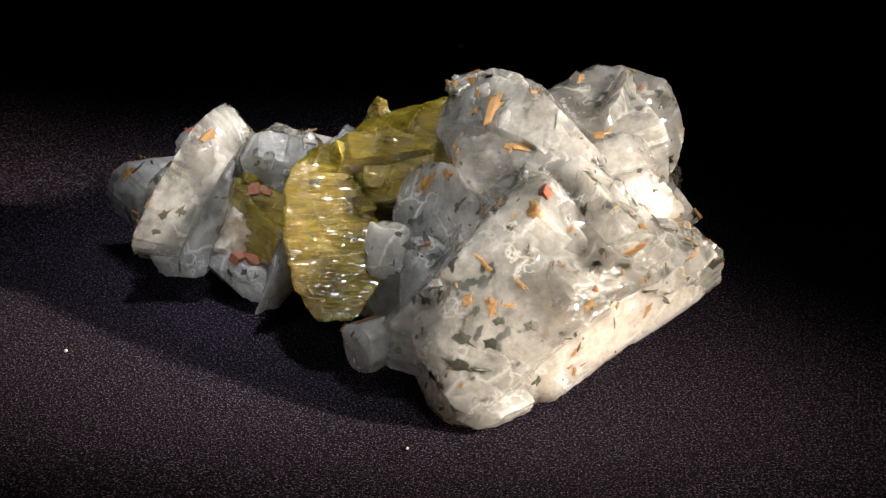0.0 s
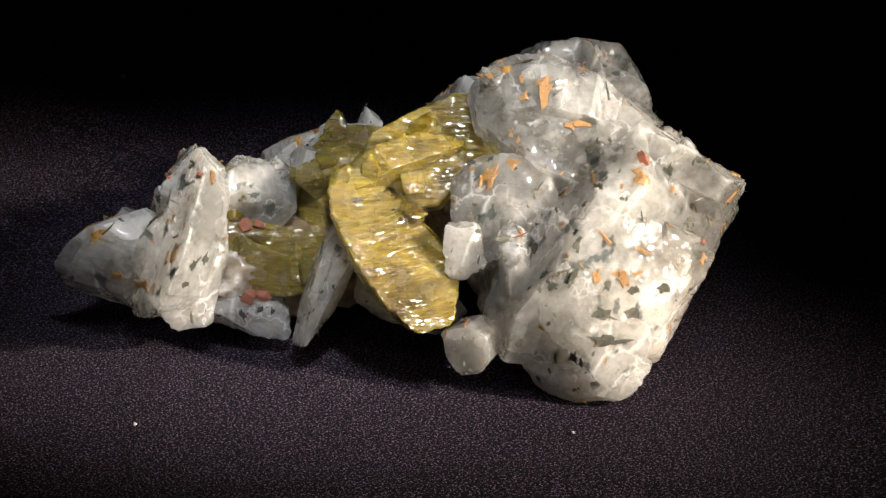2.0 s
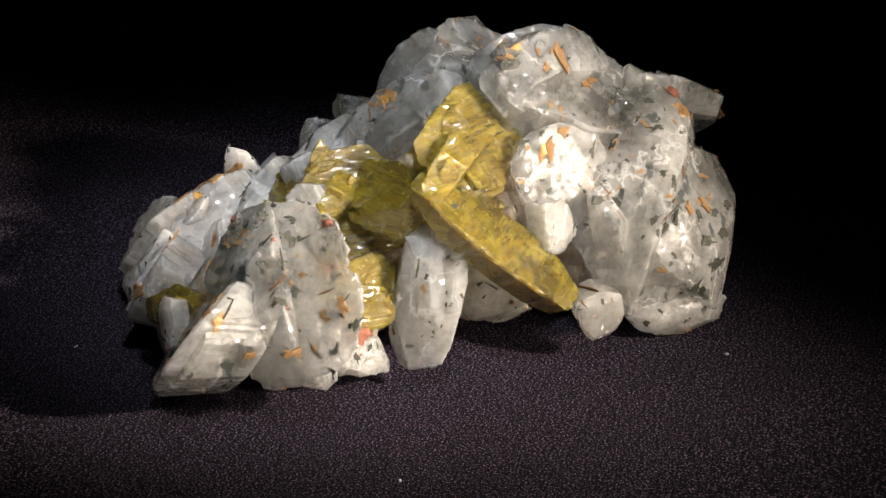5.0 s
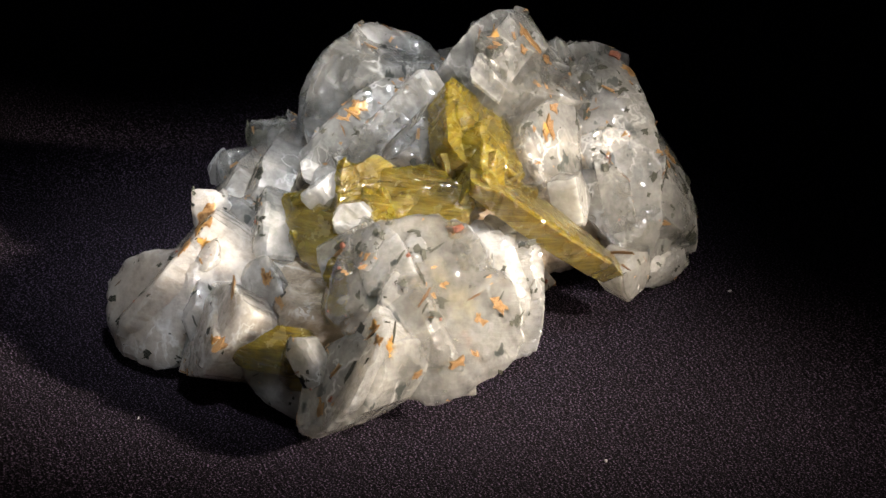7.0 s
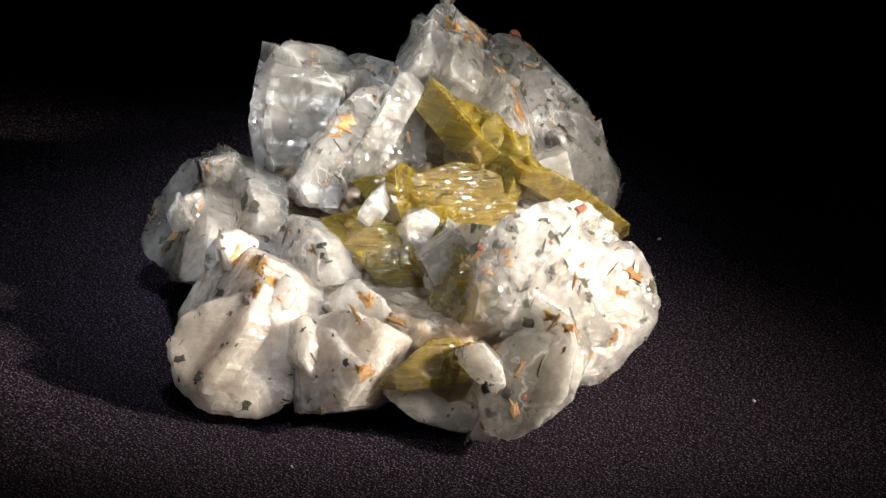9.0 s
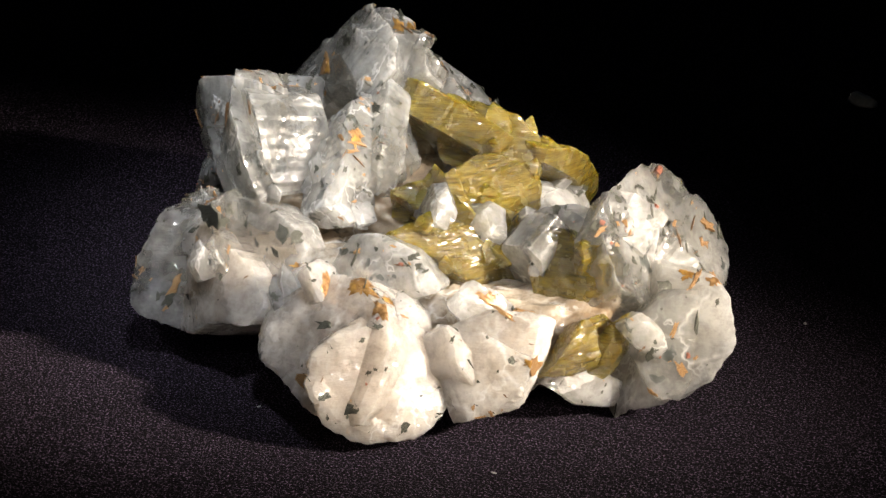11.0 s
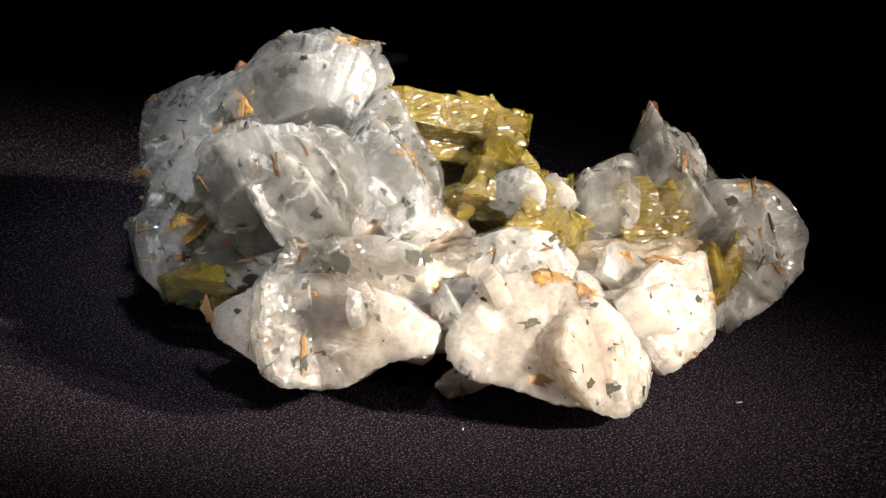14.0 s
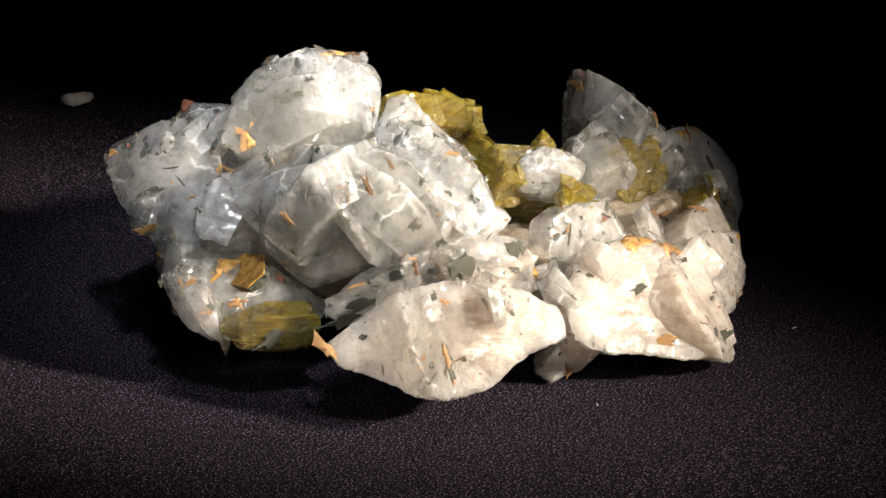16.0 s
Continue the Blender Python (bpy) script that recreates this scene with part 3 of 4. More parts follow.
slab((33.6, 7.9, 37.9), -169, 31, 3.0, (-0.0, 0.0), 0.88,
     [(-10.2, 1.5), (-11.7, 12.9), (-7.0, 13.4), (2.8, 9.0), (11.4, 3.9), (10.2, -3.4), (6.8, -12.2), (4.5, -13.7), (-6.8, -11.4)])
slab((-22.7, 39.4, 20.0), -147, 30, 3.5, (0.0, 0.0), 0.88,
     [(-8.0, 2.6), (-2.4, 6.9), (4.0, 2.3), (8.1, -5.5), (-1.7, -6.3)], kind="white", rough=0.8)
slab((53.4, -15.5, 18.9), 159, 31, 4.8, (0.7, 2.1), 0.85,
     [(-5.2, 7.1), (-1.1, 11.4), (1.5, 0.7), (5.4, -3.9), (2.4, -11.1), (-3.0, -4.2)])
slab((17.4, -17.1, 48.5), 143, 22, 8.6, (0.1, -3.0), 0.86,
     [(-18.7, -5.0), (-13.5, 4.5), (-10.1, 7.9), (1.2, 11.0), (7.9, 9.4), (14.2, 6.0), (16.8, 1.6), (9.7, -2.7), (8.3, -10.0), (-3.0, -12.6), (-12.6, -10.2)])
slab((-55.3, 31.6, 15.9), 176, 32, 7.6, (-4.0, 1.6), 0.84,
     [(-8.1, 10.8), (-4.2, 14.0), (6.3, 13.2), (10.6, 9.4), (13.5, -0.2), (9.6, -8.0), (-0.5, -14.1), (-11.2, -16.7), (-11.6, -9.7), (-4.5, 1.2)], kind="white")
slab((-26.6, 49.9, 16.3), 184, 29, 8.0, (-0.1, 0.3), 0.87,
     [(-9.1, 5.3), (-1.6, 8.8), (11.2, 8.3), (9.9, 0.6), (6.0, -8.9), (-5.2, -13.0), (-11.3, -1.0)], kind="cream")
slab((-12.1, -4.1, 38.3), 177, 31, 6.2, (-0.2, 0.1), 0.88,
     [(-14.3, 8.9), (-5.0, 7.0), (4.3, 5.0), (7.5, 1.8), (12.1, 0.2), (7.5, -8.4), (-0.9, -8.9), (-11.2, -5.7)], kind="yellow")
slab((-5.1, 16.8, 30.3), 167, 24, 7.0, (0.0, -0.0), 0.88,
     [(-16.4, -1.7), (-14.0, 2.9), (-4.9, 3.8), (6.5, 4.8), (18.9, 2.3), (13.1, -4.4), (4.1, -4.3), (-7.3, -3.5)], kind="yellow")
slab((-12.2, 20.1, 29.7), 131, 30, 6.0, (0.0, 0.0), 0.88,
     [(-10.2, -4.8), (-4.9, 2.1), (2.2, 6.7), (7.9, 1.9), (6.6, -1.6), (-1.6, -4.4)], kind="white", rough=0.7)
slab((13.7, 40.6, 5.6), 128, 9, 8.8, (-0.1, 0.7), 0.87,
     [(-7.7, -2.7), (-2.7, 2.6), (4.0, 5.5), (7.9, 0.8), (2.9, -1.3), (-4.4, -5.0)], kind="cream", rough=0.6)
slab((15.6, -18.3, 54.3), 136, 26, 6.9, (0.0, -2.5), 0.88,
     [(-12.1, -5.6), (-8.3, -0.0), (-3.6, 2.6), (2.3, 4.3), (6.8, 3.2), (11.2, 0.1), (6.5, -2.0), (-2.7, -2.6)])
slab((46.1, -31.7, 26.5), 42, 13, 8.0, (-0.1, 0.3), 0.89,
     [(-18.8, 9.7), (-9.7, 9.2), (4.3, 5.1), (10.7, 0.5), (13.8, -2.3), (15.2, -5.7), (9.5, -9.9), (-5.3, -7.4), (-19.7, 0.8)])
slab((-35.9, 6.2, 17.6), -52, 20, 4.0, (0.0, 0.0), 0.88,
     [(-7.2, 6.7), (-2.2, 4.4), (7.9, 1.9), (9.5, -5.5), (-2.4, -6.4), (-5.7, -1.2)], kind="yellow")
slab((-32.0, 7.4, 19.9), -30, 20, 5.0, (0.0, 0.0), 0.88,
     [(-13.6, 5.7), (-7.3, 6.1), (1.9, 4.2), (8.8, 4.1), (13.3, -0.6), (8.6, -7.5), (-1.8, -7.3), (-9.8, -4.8)], kind="yellow")

slab((-6.5, 22.4, 33.6), 121, 35, 4.0, (0.0, -1.0), 0.85,
     [(-6.2, -3.6), (1.8, -5.0), (6.8, -1.2), (5.0, 3.8), (-0.8, 5.2), (-5.8, 1.4)], kind="white", rough=0.9)

big = [(ob, BVHTree.FromPolygons([w.co for w in ob.data.vertices], [tuple(p.vertices) for p in ob.data.polygons])) for ob, *_ in SLABS]


def shard(x, y, z, yaw, pitch, size, kind="white"):
    """A small splinter of a crystal, in millimetres."""
    k = 1 + 0.25 * math.sin(x * 3.1 + y)
    if min(tree.find_nearest(Vector((x, y, z)) * MM)[3] for _, tree in big) > 0.25 * size * MM:
        return
    slab((x, y, z), yaw, pitch, size * 0.45, (0.0, 0.0), 0.8,
         [(-0.45 * size, -0.6 * size), (0.35 * size, -0.65 * size), (0.5 * size * k, 0.1 * size), (0.1 * size, 0.75 * size * k), (-0.4 * size, 0.25 * size)],
         bulge=0.2, kind=kind)


shard(-24, 44, 21, 200, 30, 3.2, "auto")
shard(-14, 46, 22, 170, 40, 3.6, "auto")
shard(-19, 42, 24, 230, 25, 2.9, "auto")
shard(-33, 43, 19, 190, 35, 3.6, "auto")
shard(-40, 40, 21, 215, 20, 2.9, "auto")
shard(-8, 42, 26, 150, 35, 3.2, "auto")
shard(3, 43, 25, 190, 30, 3.6, "auto")
shard(-50, 32, 25, 220, 45, 3.2, "auto")
shard(-47, 36, 23, 240, 30, 2.9, "auto")
shard(-2, -31, 36, -40, 35, 3.6, "auto")
shard(3, -33, 38, -20, 30, 2.9, "auto")
shard(-33, 13, 30, -30, 40, 3.6, "auto")
shard(-38, 9, 22, -45, 20, 2.9, "auto")
shard(50, 4, 22, 120, 30, 3.6, "auto")
shard(52, 0, 20, 100, 10, 2.9, "auto")
shard(24, 36, 27, 160, 40, 3.6, "auto")
shard(14, 26, 33, 200, 30, 3.6, "auto")
shard(10, 34, 29, 170, 45, 3.2, "auto")
shard(20, 2, 47, 140, 40, 3.6, "auto")
shard(38, -30, 40, 30, 35, 3.6, "auto")
shard(42, -36, 33, 50, 20, 3.2, "auto")

# splinters wedged into the joints between the large crystals
wedge = random.Random(11)
made = 0
while made < 85:
    turn, high = wedge.uniform(0, 2 * math.pi), wedge.uniform(0.05, 1.2)
    way = Vector((math.cos(turn) * math.cos(high), math.sin(turn) * math.cos(high), math.sin(high)))
    core = Vector((wedge.uniform(-38, 30), wedge.uniform(-25, 38), wedge.uniform(14, 28))) * MM
    hits = [(d, ob, place, normal) for ob, tree in big for place, normal, _, d in [tree.ray_cast(core + way * 0.09, -way, 0.09)] if place]
    if not hits:
        continue
    _, ob, place, normal = min(hits, key=lambda h: h[0])
    near = sorted(tree.find_nearest(place)[3] for other, tree in big if other != ob)
    if near[0] > 0.0016 or place.z < 0.006:
        continue
    made += 1
    normal = (normal if normal.dot(way) > 0 else -normal).normalized()
    size = wedge.uniform(2.4, 5.6)
    yaw = math.degrees(math.atan2(normal.x, -normal.y)) + wedge.uniform(-40, 40)
    tilt = math.degrees(math.asin(max(-1, min(1, normal.z)))) + wedge.uniform(-30, 30)
    kind = {"olive_titanite": "yellow", "stained_feldspar": "cream", "milky_feldspar": "white"}.get(ob.data.materials[0].name, "auto")
    at = (place + normal * size * 0.14 * MM) / MM
    shard(at.x, at.y, at.z, yaw, max(-10, min(75, tilt)), size, wedge.choice((kind, kind, "white")) if kind != "yellow" else kind)


# ---- flakes of mica and iron stain grown on and into the crystals ----
def flake_mesh(name, sides, long, thick, material, seed):
    rnd = random.Random(seed)
    bm = bmesh.new()
    pts = [(math.cos(a) * long * r, math.sin(a) * r) for a, r in
           ((2 * math.pi * (k + rnd.uniform(-0.3, 0.3)) / sides, rnd.uniform(0.28, 1.0)) for k in range(sides))]
    low = [bm.verts.new((x * 1.05, y * 1.05, -thick)) for x, y in pts]
    top = [bm.verts.new((x, y, thick * rnd.uniform(0.5, 1.0))) for x, y in pts]
    mid = bm.verts.new((0.1, 0, thick * 1.2))
    bm.faces.new(low[::-1])
    for k in range(sides):
        k2 = (k + 1) % sides
        bm.faces.new((low[k], low[k2], top[k2], top[k]))
        bm.faces.new((top[k], top[k2], mid))
    me = bpy.data.meshes.new(name)
    bm.to_mesh(me)
    bm.free()
    me.materials.append(material)
    return me


FLAKES = {"dark": [flake_mesh("flake", 9 + k % 4, 1.0 + 0.5 * (k % 4), 0.09, DARK, k) for k in range(8)],
          "rod": [flake_mesh("flake", 6, 4.5 + k, 0.5, DARK if k % 2 else BROWN, 20 + k) for k in range(4)],
          "rust": [flake_mesh("flake", 10 + k % 3, 1.1 + 0.5 * (k % 4), 0.16, COPPER, 40 + k) for k in range(8)],
          "strip": [flake_mesh("flake", 11, 3.2 + k, 0.3, COPPER, 60 + k) for k in range(4)],
          "red": [flake_mesh("flake", 6, 1.2, 0.5, RED, 80 + k) for k in range(3)]}
FLAKE_LABEL = {"dark": "dark green-black mica flake", "rod": "thin dark brown needle", "rust": "rusty copper-brown flake",
               "strip": "narrow copper-brown strip", "red": "red-brown grain"}
picker = random.Random(5)
trees = [(ob, BVHTree.FromPolygons([w.co for w in ob.data.vertices], [tuple(p.vertices) for p in ob.data.polygons])) for ob in specimen.children]

by_name = [(ob.name, tree) for ob, tree in trees]


def meet(start, way, reach):
    """The first crystal that a ray meets, with place and normal."""
    best = None
    for ob, tree in trees:
        place, normal, _, d = tree.ray_cast(start, way, reach)
        if place and (best is None or d < best[0]):
            best = (d, ob, place, normal)
    return best


def put_flake(kind, best, size, turn, sunk=0.0):
    _, ob, place, normal = best
    z = normal.normalized()
    x = z.orthogonal() if abs(z.z) > 0.95 else Vector((0, 0, 1)).cross(z)
    x.normalize()
    y = z.cross(x)
    m = Matrix((x, y, z)).transposed().to_4x4() @ pose(0, 0, 0, picker.uniform(-8, 8), picker.uniform(-8, 8), turn)
    me = picker.choice(FLAKES[kind])
    fl = new("flake", me)
    fl.parent = ob
    fl.matrix_local = Matrix.Translation(place - z * (0.05 * size + sunk) * MM) @ m @ Matrix.Scale(size * MM, 4)
    if kind in FLAKE_LABEL:
        tagged(fl, FLAKE_LABEL[kind])
    return fl


def crust(best, size, turn):
    """A thin ragged film of iron stain that follows the crystal under it."""
    _, ob, place, normal = best
    tree = dict(by_name)[ob.name]
    z = normal.normalized()
    x = z.orthogonal() if abs(z.z) > 0.95 else Vector((0, 0, 1)).cross(z)
    x.normalize()
    y = z.cross(x)
    ca, sa = math.cos(radians(turn)), math.sin(radians(turn))
    x, y = x * ca + y * sa, y * ca - x * sa
    bm = bmesh.new()
    seed = picker.uniform(0, 90)

    def put(r, a):
        wob = 0.62 + 0.65 * noise.noise(Vector((math.cos(a) * 1.1, math.sin(a) * 1.1, seed))) + 0.45 * noise.noise(Vector((math.cos(a) * 3.5, math.sin(a) * 3.5, seed)))
        p = place + (x * 1.35 * math.cos(a) + y * 0.85 * math.sin(a)) * r * wob * size * MM
        near, away, _, _ = tree.find_nearest(p)
        lift = 0.10 * (1 - r ** 4) + 0.05 * noise.noise(p * 900) - (0.12 if r > 0.99 else 0)
        return bm.verts.new(near + away.normalized() * lift * MM)

    mid, last = put(0, 0), None
    for k in range(1, 7):
        row = [put(k / 6, 2 * math.pi * i / 26) for i in range(26)]
        for i in range(26):
            j = (i + 1) % 26
            bm.faces.new((mid, row[i], row[j]) if last is None else (last[i], row[i], row[j], last[j]))
        last = row
    part("crust", bm, OCHRE if picker.random() < 0.65 else COPPER, ob, "thin ragged ochre iron stain")


def flake_at(kind, x, y, z, size, turn=0.0):
    """A flake on the surface nearest to a place, in millimetres."""
    p = Vector((x, y, z)) * MM
    hits = [(d, ob, place, normal) for ob, tree in trees for place, normal, _, d in [tree.find_nearest(p)]]
    best = min(hits, key=lambda h: h[0])
    if kind == "crust":
        crust(best, size, turn)
    else:
        put_flake(kind, best, size * 0.86, turn, -0.08 * size)


flake_at("crust", 32.6, -11.7, 42.8, 2.4, 10)
flake_at("crust", 18.6, -47.0, 41.9, 2.6, -30)
flake_at("red", 20.8, -44.3, 44.1, 1.8, 0)
flake_at("rust", 12.1, -23.6, 53.4, 2.0, 80)
flake_at("rust", 17.2, -28.5, 46.9, 2.0, 10)
flake_at("strip", 9.8, -48.9, 31.6, 0.75, -50)
flake_at("rust", 6.2, -50.9, 25.8, 1.9, 70)
flake_at("rust", 28.6, -53.6, 25.3, 1.5, 20)
flake_at("dark", 5.2, -54.9, 19.6, 2.0, -30)
flake_at("dark", 4.6, -56.7, 15.0, 2.3, -20)
flake_at("dark", 54.0, -26.5, 21.8, 2.6, 40)
flake_at("dark", 27.7, -41.8, 39.1, 1.4, 60)
flake_at("rust", -0.5, -24.5, 38.6, 1.5, 80)
flake_at("red", -36.0, 11.7, 24.0, 1.9, 0)
flake_at("rust", -44.3, 7.6, 37.3, 1.6, 0)
flake_at("red", -39.1, 4.8, 12.1, 2.6, -20)
flake_at("dark", -53.5, -1.1, 24.0, 1.4, 30)
flake_at("dark", -55.4, -0.7, 20.3, 1.4, 0)
flake_at("dark", -50.2, 0.6, 23.9, 1.6, 60)
flake_at("rust", 37.6, -50.4, 35.2, 1.7, 10)
flake_at("rust", 48.2, -30.9, 24.4, 1.8, 50)
flake_at("rod", 23.1, -49.8, 31.7, 0.4, -20)
flake_at("rod", 17.5, -48.9, 34.8, 0.4, 80)
flake_at("dark", 11.5, -54.9, 22.9, 1.3, 20)
flake_at("dark", 30.1, -47.0, 30.4, 1.5, 0)
flake_at("dark", -23.0, -11.0, 34.2, 0.9, -20)
flake_at("rust", 54.0, 11.2, 16.6, 2.2, -40)
flake_at("rust", 15.1, -27.9, 47.0, 2.0, 20)
flake_at("crust", 7.7, -15.3, 55.9, 2.0, 40)
flake_at("rust", 8.7, -21.4, 52.2, 1.7, 80)
flake_at("strip", 11.9, -22.1, 54.9, 0.6, 45)
flake_at("rust", 10.8, -53.2, 24.9, 1.9, -60)
flake_at("strip", 16.0, -51.9, 29.0, 0.75, -35)
flake_at("rod", 7.6, -57.0, 14.2, 0.75, 0)
flake_at("dark", 0.2, -54.8, 11.0, 1.7, -50)
flake_at("dark", 1.1, -37.1, 27.9, 2.0, -10)
flake_at("red", -36.2, 4.1, 11.9, 2.8, -15)
flake_at("red", -33.2, 10.3, 23.9, 1.8, -50)
flake_at("red", -47.5, 6.5, 38.8, 1.5, 0)
flake_at("dark", -7.1, -44.1, 12.7, 1.4, 80)
flake_at("crust", 11.4, 12.7, 42.1, 2.2, 60)
flake_at("strip", 12.2, -40.6, 40.3, 0.7, -30)
flake_at("dark", -53.0, 11.6, 26.8, 1.6, 10)
flake_at("rod", -46.7, 15.9, 35.2, 0.6, 35)
flake_at("rod", -51.0, 14.5, 31.2, 0.5, 70)
flake_at("dark", -57.9, -1.7, 23.7, 1.3, 50)
flake_at("rod", -60.9, 22.5, 24.6, 0.5, 45)
flake_at("rust", -56.6, 4.4, 23.5, 1.4, 0)
flake_at("rust", -59.3, 10.2, 17.2, 2.0, 0)
flake_at("dark", 1.4, -48.7, 25.5, 1.5, 60)
flake_at("dark", 9.8, -56.8, 19.3, 1.6, 0)
flake_at("dark", 17.3, -56.4, 22.5, 1.5, 0)
flake_at("dark", 15.2, -35.9, 42.1, 1.6, 30)
flake_at("dark", 28.3, -42.4, 39.5, 1.4, -30)
flake_at("rod", -13.2, -35.3, 15.0, 0.9, 5)
flake_at("rust", 3.2, -26.3, 41.2, 2.2, 10)
flake_at("crust", 7.7, -14.7, 56.2, 3.0, -50)
flake_at("crust", 11.7, 11.8, 42.9, 2.2, -10)
flake_at("crust", 7.2, 44.4, 24.2, 3.6, 70)
flake_at("strip", -56.8, 32.4, 17.5, 0.7, 65)
flake_at("crust", -62.4, 23.5, 23.7, 2.2, 60)
flake_at("rod", -54.1, 5.5, 27.6, 0.55, 25)
flake_at("rust", -61.0, 18.1, 16.7, 1.4, 20)
flake_at("dark", 2.1, -49.1, 25.7, 2.2, 70)
flake_at("dark", -4.3, -35.1, 30.2, 1.6, -20)
flake_at("strip", -2.2, -22.9, 37.5, 0.6, 80)
flake_at("dark", 8.8, 19.2, 29.7, 1.5, 0)
flake_at("crust", -34.3, 50.2, 16.4, 2.2, -20)
flake_at("rod", -48.0, 11.3, 35.4, 0.5, 35)
flake_at("rod", -53.7, 15.0, 28.1, 0.6, 80)
flake_at("dark", -43.1, 24.0, 35.0, 1.3, 50)
flake_at("rod", -45.2, 14.3, 38.1, 0.5, -10)
flake_at("dark", 16.7, -40.3, 43.8, 1.5, 0)
flake_at("dark", -0.8, -53.7, 12.0, 1.4, 60)
flake_at("rust", -56.1, 1.2, 26.2, 2.0, -30)
flake_at("crust", 16.1, 34.2, 23.2, 2.4, 10)
flake_at("crust", 11.0, -15.9, 55.6, 2.6, -40)
flake_at("crust", 0.2, 45.3, 26.8, 4.0, -35)
flake_at("crust", -5.6, 47.4, 24.2, 2.6, 10)
flake_at("strip", 11.1, 15.1, 40.4, 0.6, -10)
flake_at("dark", 35.9, 29.6, 30.7, 1.8, 70)
flake_at("dark", 20.8, 31.0, 29.0, 1.8, -30)
flake_at("crust", -33.6, 51.2, 16.0, 1.9, 0)
flake_at("crust", -57.7, 25.5, 25.7, 1.9, -5)
flake_at("crust", -62.6, 25.9, 25.1, 2.0, -40)
flake_at("rod", -60.6, 30.8, 18.1, 0.75, 86)
flake_at("dark", -53.2, 26.9, 23.5, 1.7, -15)
flake_at("crust", -1.6, -23.2, 38.2, 1.8, 60)
flake_at("rod", -55.1, 15.1, 26.9, 0.4, 80)
flake_at("rod", -56.7, 14.6, 25.7, 0.3, 0)
flake_at("rod", -55.6, 1.2, 27.1, 0.45, 60)
flake_at("rod", -49.0, 18.1, 34.8, 0.45, 80)
flake_at("rust", -58.7, 35.9, 11.2, 1.3, -50)
flake_at("rod", -22.9, 52.6, 15.6, 0.4, -70)
flake_at("rod", -5.5, 36.5, 27.6, 0.4, -35)
flake_at("rod", -26.7, 36.6, 19.9, 0.6, -50)
flake_at("dark", 12.1, 23.4, 27.7, 1.3, 20)
flake_at("dark", 36.5, 29.2, 30.2, 3.4, -10)
flake_at("dark", 20.8, 31.6, 28.2, 2.0, 20)
flake_at("crust", -0.2, 46.6, 25.8, 4.2, -10)
flake_at("crust", -4.9, 51.1, 23.5, 2.6, -30)
flake_at("strip", 11.1, 13.4, 41.4, 0.8, -30)
flake_at("crust", 47.8, -16.6, 24.5, 3.6, 40)
flake_at("dark", 5.6, 50.7, 19.4, 1.6, 0)
flake_at("rod", -4.5, 36.6, 26.8, 0.45, 0)
flake_at("crust", -22.0, 38.5, 22.7, 2.2, -30)
flake_at("strip", -27.4, 45.6, 23.3, 0.75, -28)
flake_at("rust", -34.6, 49.9, 14.9, 1.9, 50)
flake_at("dark", 1.6, 64.9, 11.5, 1.8, 80)
flake_at("rod", 41.6, 8.2, 42.9, 0.7, 86)
flake_at("rod", 38.7, 10.8, 44.1, 0.6, 84)
flake_at("rod", 47.3, 3.1, 44.0, 0.5, 80)
flake_at("rust", 29.9, -23.7, 43.5, 1.5, 70)
flake_at("crust", 9.2, -15.1, 55.4, 2.4, -40)
flake_at("strip", -59.0, 26.1, 24.8, 0.7, 70)
flake_at("rust", 47.9, -34.0, 29.4, 1.5, 10)
flake_at("dark", 50.6, -3.2, 14.5, 2.6, 30)
flake_at("dark", 44.3, 32.3, 13.0, 1.5, 50)
flake_at("dark", 8.1, 57.6, 10.8, 1.8, -10)
flake_at("rod", 5.2, 34.6, 25.9, 0.5, 70)
flake_at("rust", 43.3, 30.5, 15.8, 1.6, 60)
flake_at("dark", 49.4, 5.5, 20.3, 1.8, 10)
flake_at("strip", 48.9, -0.1, 38.3, 0.8, -60)
flake_at("rod", 38.7, 10.9, 43.7, 0.75, -60)
flake_at("rod", 33.3, 12.5, 46.7, 0.5, -60)
flake_at("dark", 36.3, 28.4, 29.4, 2.6, -15)
flake_at("dark", 34.0, 18.0, 35.5, 1.7, 75)
flake_at("dark", 41.8, 1.0, 29.1, 1.7, -30)
flake_at("crust", 29.0, -22.8, 43.2, 1.9, -60)
flake_at("crust", -0.2, 46.9, 25.6, 3.4, -10)
flake_at("crust", -5.7, 51.3, 23.6, 2.8, -20)
flake_at("dark", 45.8, 10.4, 19.3, 3.0, 20)
flake_at("dark", 45.2, 13.3, 22.6, 2.2, 25)
flake_at("rust", 8.5, 57.4, 10.8, 1.9, 0)
flake_at("dark", -2.7, 64.2, 9.1, 1.8, 10)
flake_at("strip", 14.0, 13.9, 42.6, 0.7, -10)
flake_at("dark", 10.1, 3.7, 45.3, 1.7, -10)
flake_at("dark", 46.5, -7.7, 35.9, 1.6, -40)
flake_at("strip", -29.4, 37.1, 19.8, 0.9, -8)
flake_at("dark", 26.9, -23.4, 48.2, 1.1, 0)
flake_at("dark", 20.2, -14.8, 54.6, 1.4, 80)
flake_at("dark", 22.9, -17.8, 51.5, 2.0, 10)
flake_at("rust", 38.3, -49.2, 39.0, 1.8, 0)
flake_at("rust", 47.7, -33.9, 29.6, 1.5, 0)
flake_at("crust", 48.8, -12.8, 18.8, 2.0, -10)
flake_at("dark", 48.1, -21.6, 26.7, 2.0, 40)
flake_at("rod", 38.3, 21.0, 29.7, 0.8, 20)
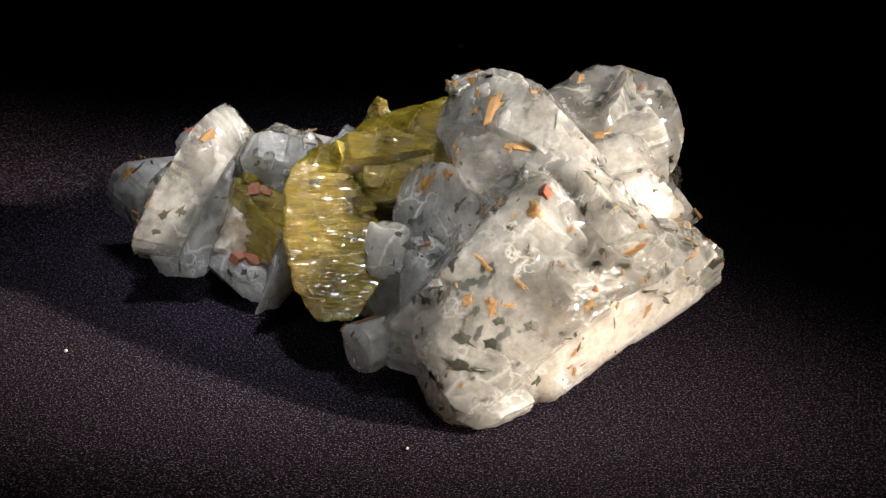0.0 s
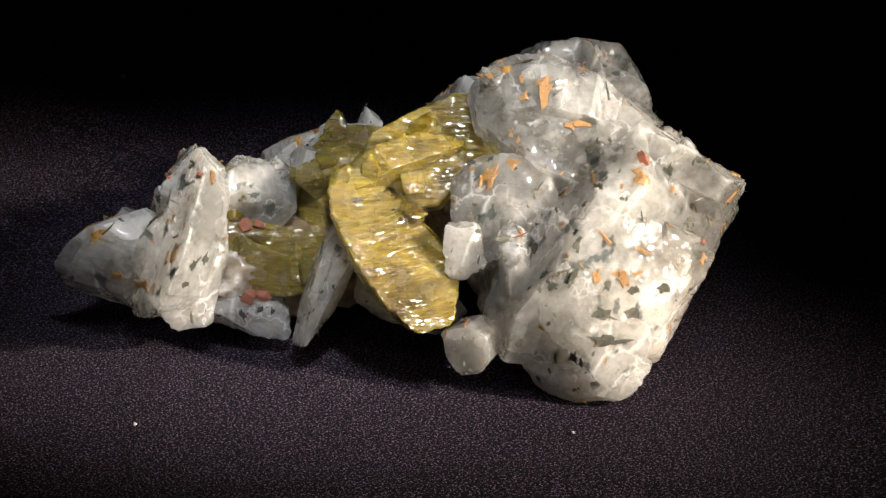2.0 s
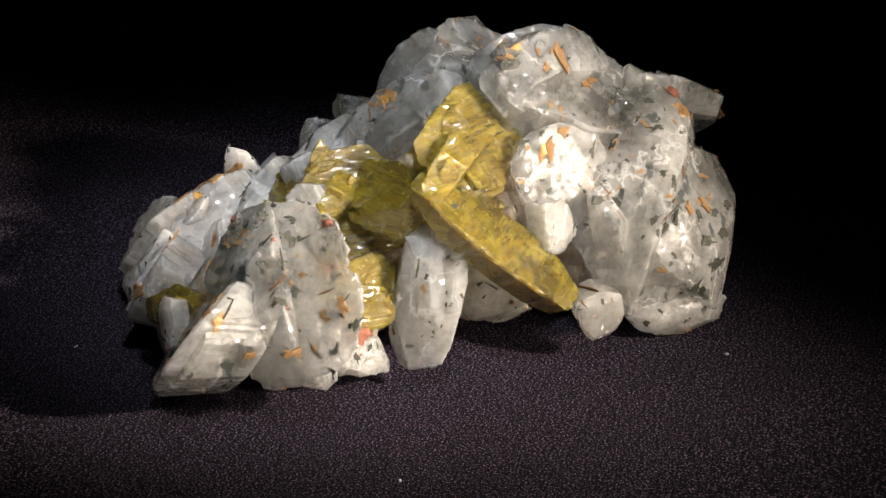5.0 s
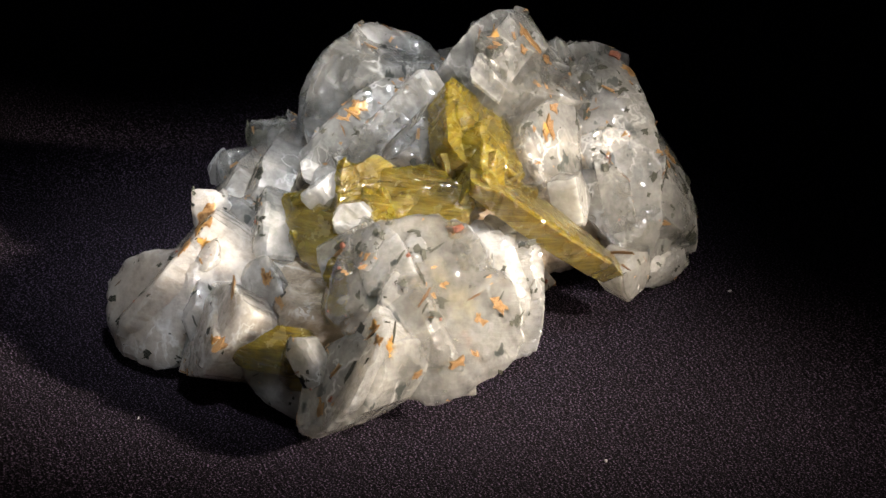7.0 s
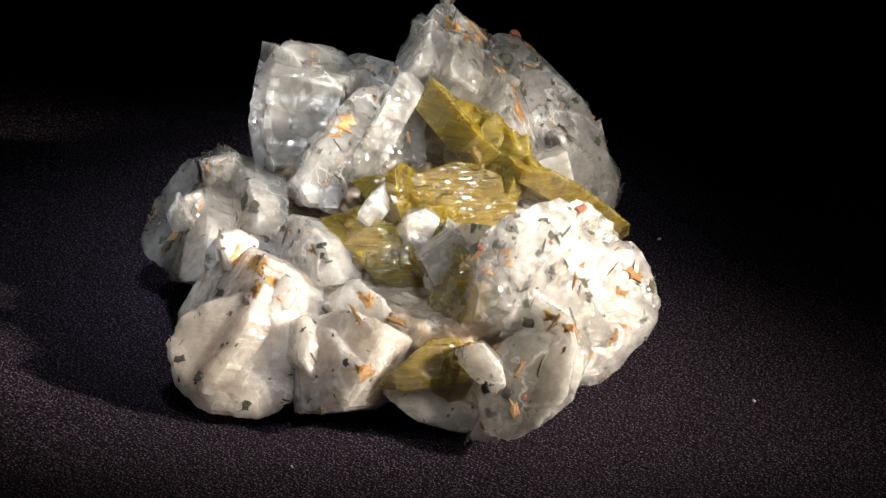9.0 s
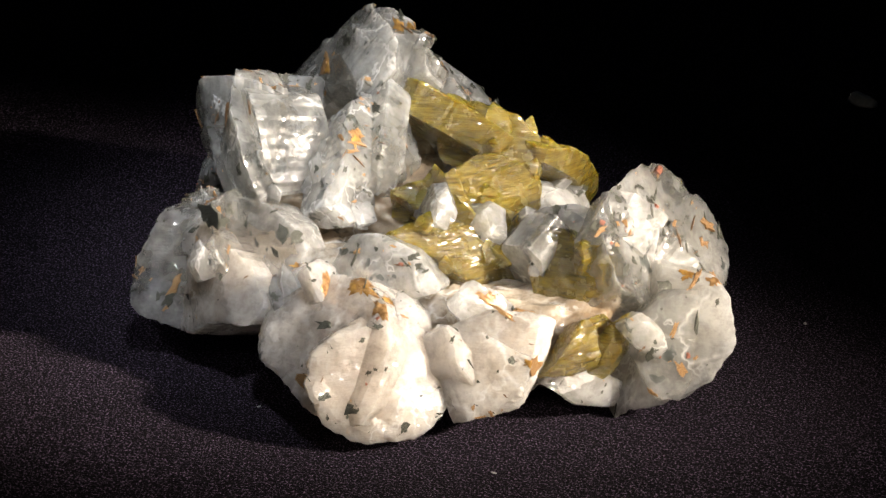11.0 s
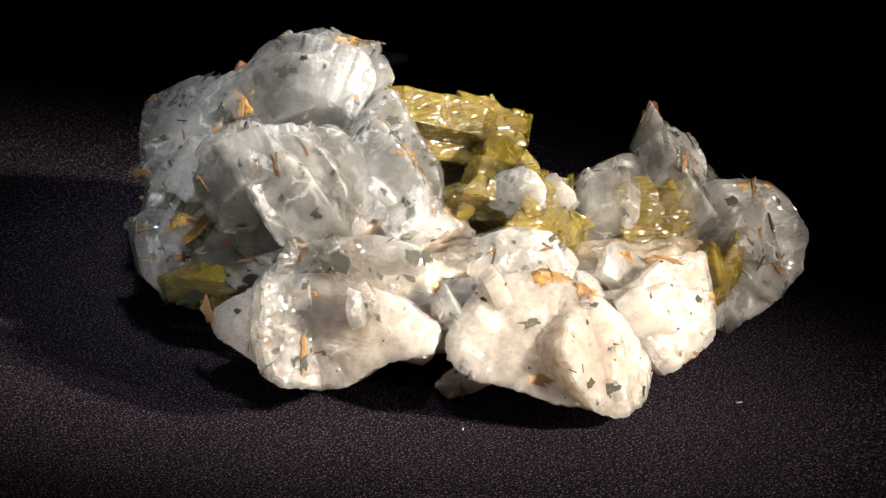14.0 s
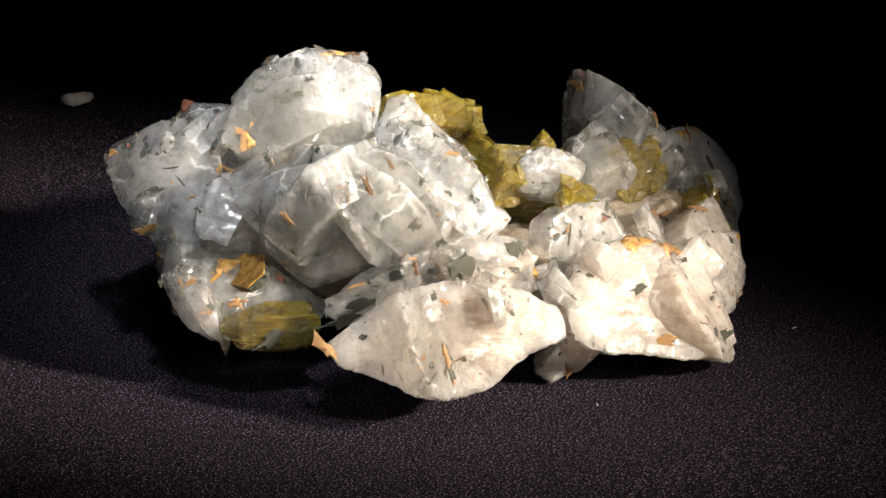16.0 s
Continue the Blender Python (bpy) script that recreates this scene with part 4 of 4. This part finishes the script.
flake_at("dark", 33.9, 23.8, 33.3, 1.5, 10)
flake_at("dark", 43.6, 20.1, 29.2, 1.8, 20)
flake_at("dark", 17.7, 31.8, 28.0, 1.6, 70)
flake_at("dark", 42.2, -37.0, 34.4, 1.7, 30)
flake_at("strip", 30.9, -26.9, 37.2, 0.6, -20)


def mica_book(x, y, z, yaw, pitch, radius, sheets, gap, top, rest, label, ragged=0.1, turn=0.0):
    """A stack of thin mica sheets with six sides each, in millimetres."""
    book = new("mica_book")
    book.parent = specimen
    o, u, v, n = frame_of((x, y, z), yaw, pitch)
    rnd = random.Random(int(x * 10 + y))
    for k in range(sheets):
        bm = bmesh.new()
        grow = 1 + rnd.uniform(-ragged, ragged)
        ring = []
        for i in range(12):
            a = math.pi * i / 6 + radians(turn)
            r = radius * grow * (1.0 if i % 2 == 0 else 0.9) * (1 + rnd.uniform(-0.06, 0.06) - (0.12 if i == 3 else 0))
            ring.append(u * r * math.cos(a) + v * r * 0.72 * math.sin(a))
        low = [bm.verts.new((o + q + n * gap * (k - sheets)) * MM) for q in ring]
        top_ring = [bm.verts.new((o + q * 0.985 + n * gap * (k - sheets + 0.86)) * MM) for q in ring]
        bm.faces.new(low[::-1])
        bm.faces.new(top_ring)
        for i in range(12):
            bm.faces.new((low[i], low[(i + 1) % 12], top_ring[(i + 1) % 12], top_ring[i]))
        part("sheet", bm, top if k == sheets - 1 else rest, book, smooth=False)
    return tagged(book, label)


mica_book(46.0, -12.6, 24.6, 62, 50, 5.6, 6, 0.32, OCHRE, DARK, "six-sided book of dark mica with an ochre-stained face", 0.03, 20)
# small flakes strewn over the faces of the clearer crystals
count = 0
for ob, o, u, v, n, ring in SLABS:
    if ob.data.materials[0] in (YELLOW,) or count > 1300:
        continue
    grey = ob.data.materials[0] == GREY
    span = max((p - ring[0]).length for p in ring)
    for _ in range(int(span * (2.2 if grey else 0.9))):
        a, b2 = picker.choice(ring), picker.choice(ring)
        q = a.lerp(b2, picker.uniform(0.05, 0.95))
        start = (o + u * q.x + v * q.y + n * 14) * MM
        hit = meet(start, -n, 0.03)
        if hit and hit[1] == ob:
            kind = picker.choices(("dark", "rust", "rod", "strip", "red"), (6, 1.6, 1.3, 0.5, 0.3))[0]
            size = {"dark": 0.78, "rust": 0.66, "rod": 0.3, "strip": 0.34, "red": 0.6}[kind] * (0.35 + 1.1 * picker.random() ** 2)
            put_flake(kind, hit, size, picker.uniform(0, 180), picker.choice((-0.04, -0.02, 0.03, 0.1)))
            count += 1


# ---- lint on the cloth ----
def make_lint(x, y, length, width, turn, seed):
    rnd = random.Random(seed)
    bm = bmesh.new()
    bmesh.ops.create_icosphere(bm, subdivisions=2, radius=0.5)
    for w in bm.verts:
        w.co *= 1 + rnd.uniform(-0.25, 0.25)
        w.co = Vector((w.co.x * length, w.co.y * width, w.co.z * width * 0.9 + width * 0.35)) * MM
    ob = part("lint", bm, LINT)
    tagged(ob, "tiny white speck of lint on the cloth", "lint", "lint on the cloth")
    return ob, pose(x * MM, y * MM, 0.0003, 0, 0, turn)


lint = [make_lint(-73.2, -13.8, 0.7, 0.6, 0, 1), make_lint(-5.6, -61.0, 0.9, 0.5, 70, 2), make_lint(-30.8, 65.5, 1.2, 0.3, 160, 3),
        make_lint(20.0, 49.5, 0.9, 0.3, 40, 4), make_lint(-62.8, -143.0, 8.5, 3.8, 150, 5), make_lint(8.0, 166.5, 1.6, 1.4, 0, 6)]


def motions():
    """The turntable turns evenly; cloth and specimen go round with it."""
    for ob in (cloth, specimen):
        walk(ob, [(t, pose(0, 0, 0, 0, 0, TURN * t)) for t in range(17)])
    for ob, at in lint:
        walk(ob, [(t, pose(0, 0, 0, 0, 0, TURN * t) @ at) for t in range(17)])


motions()
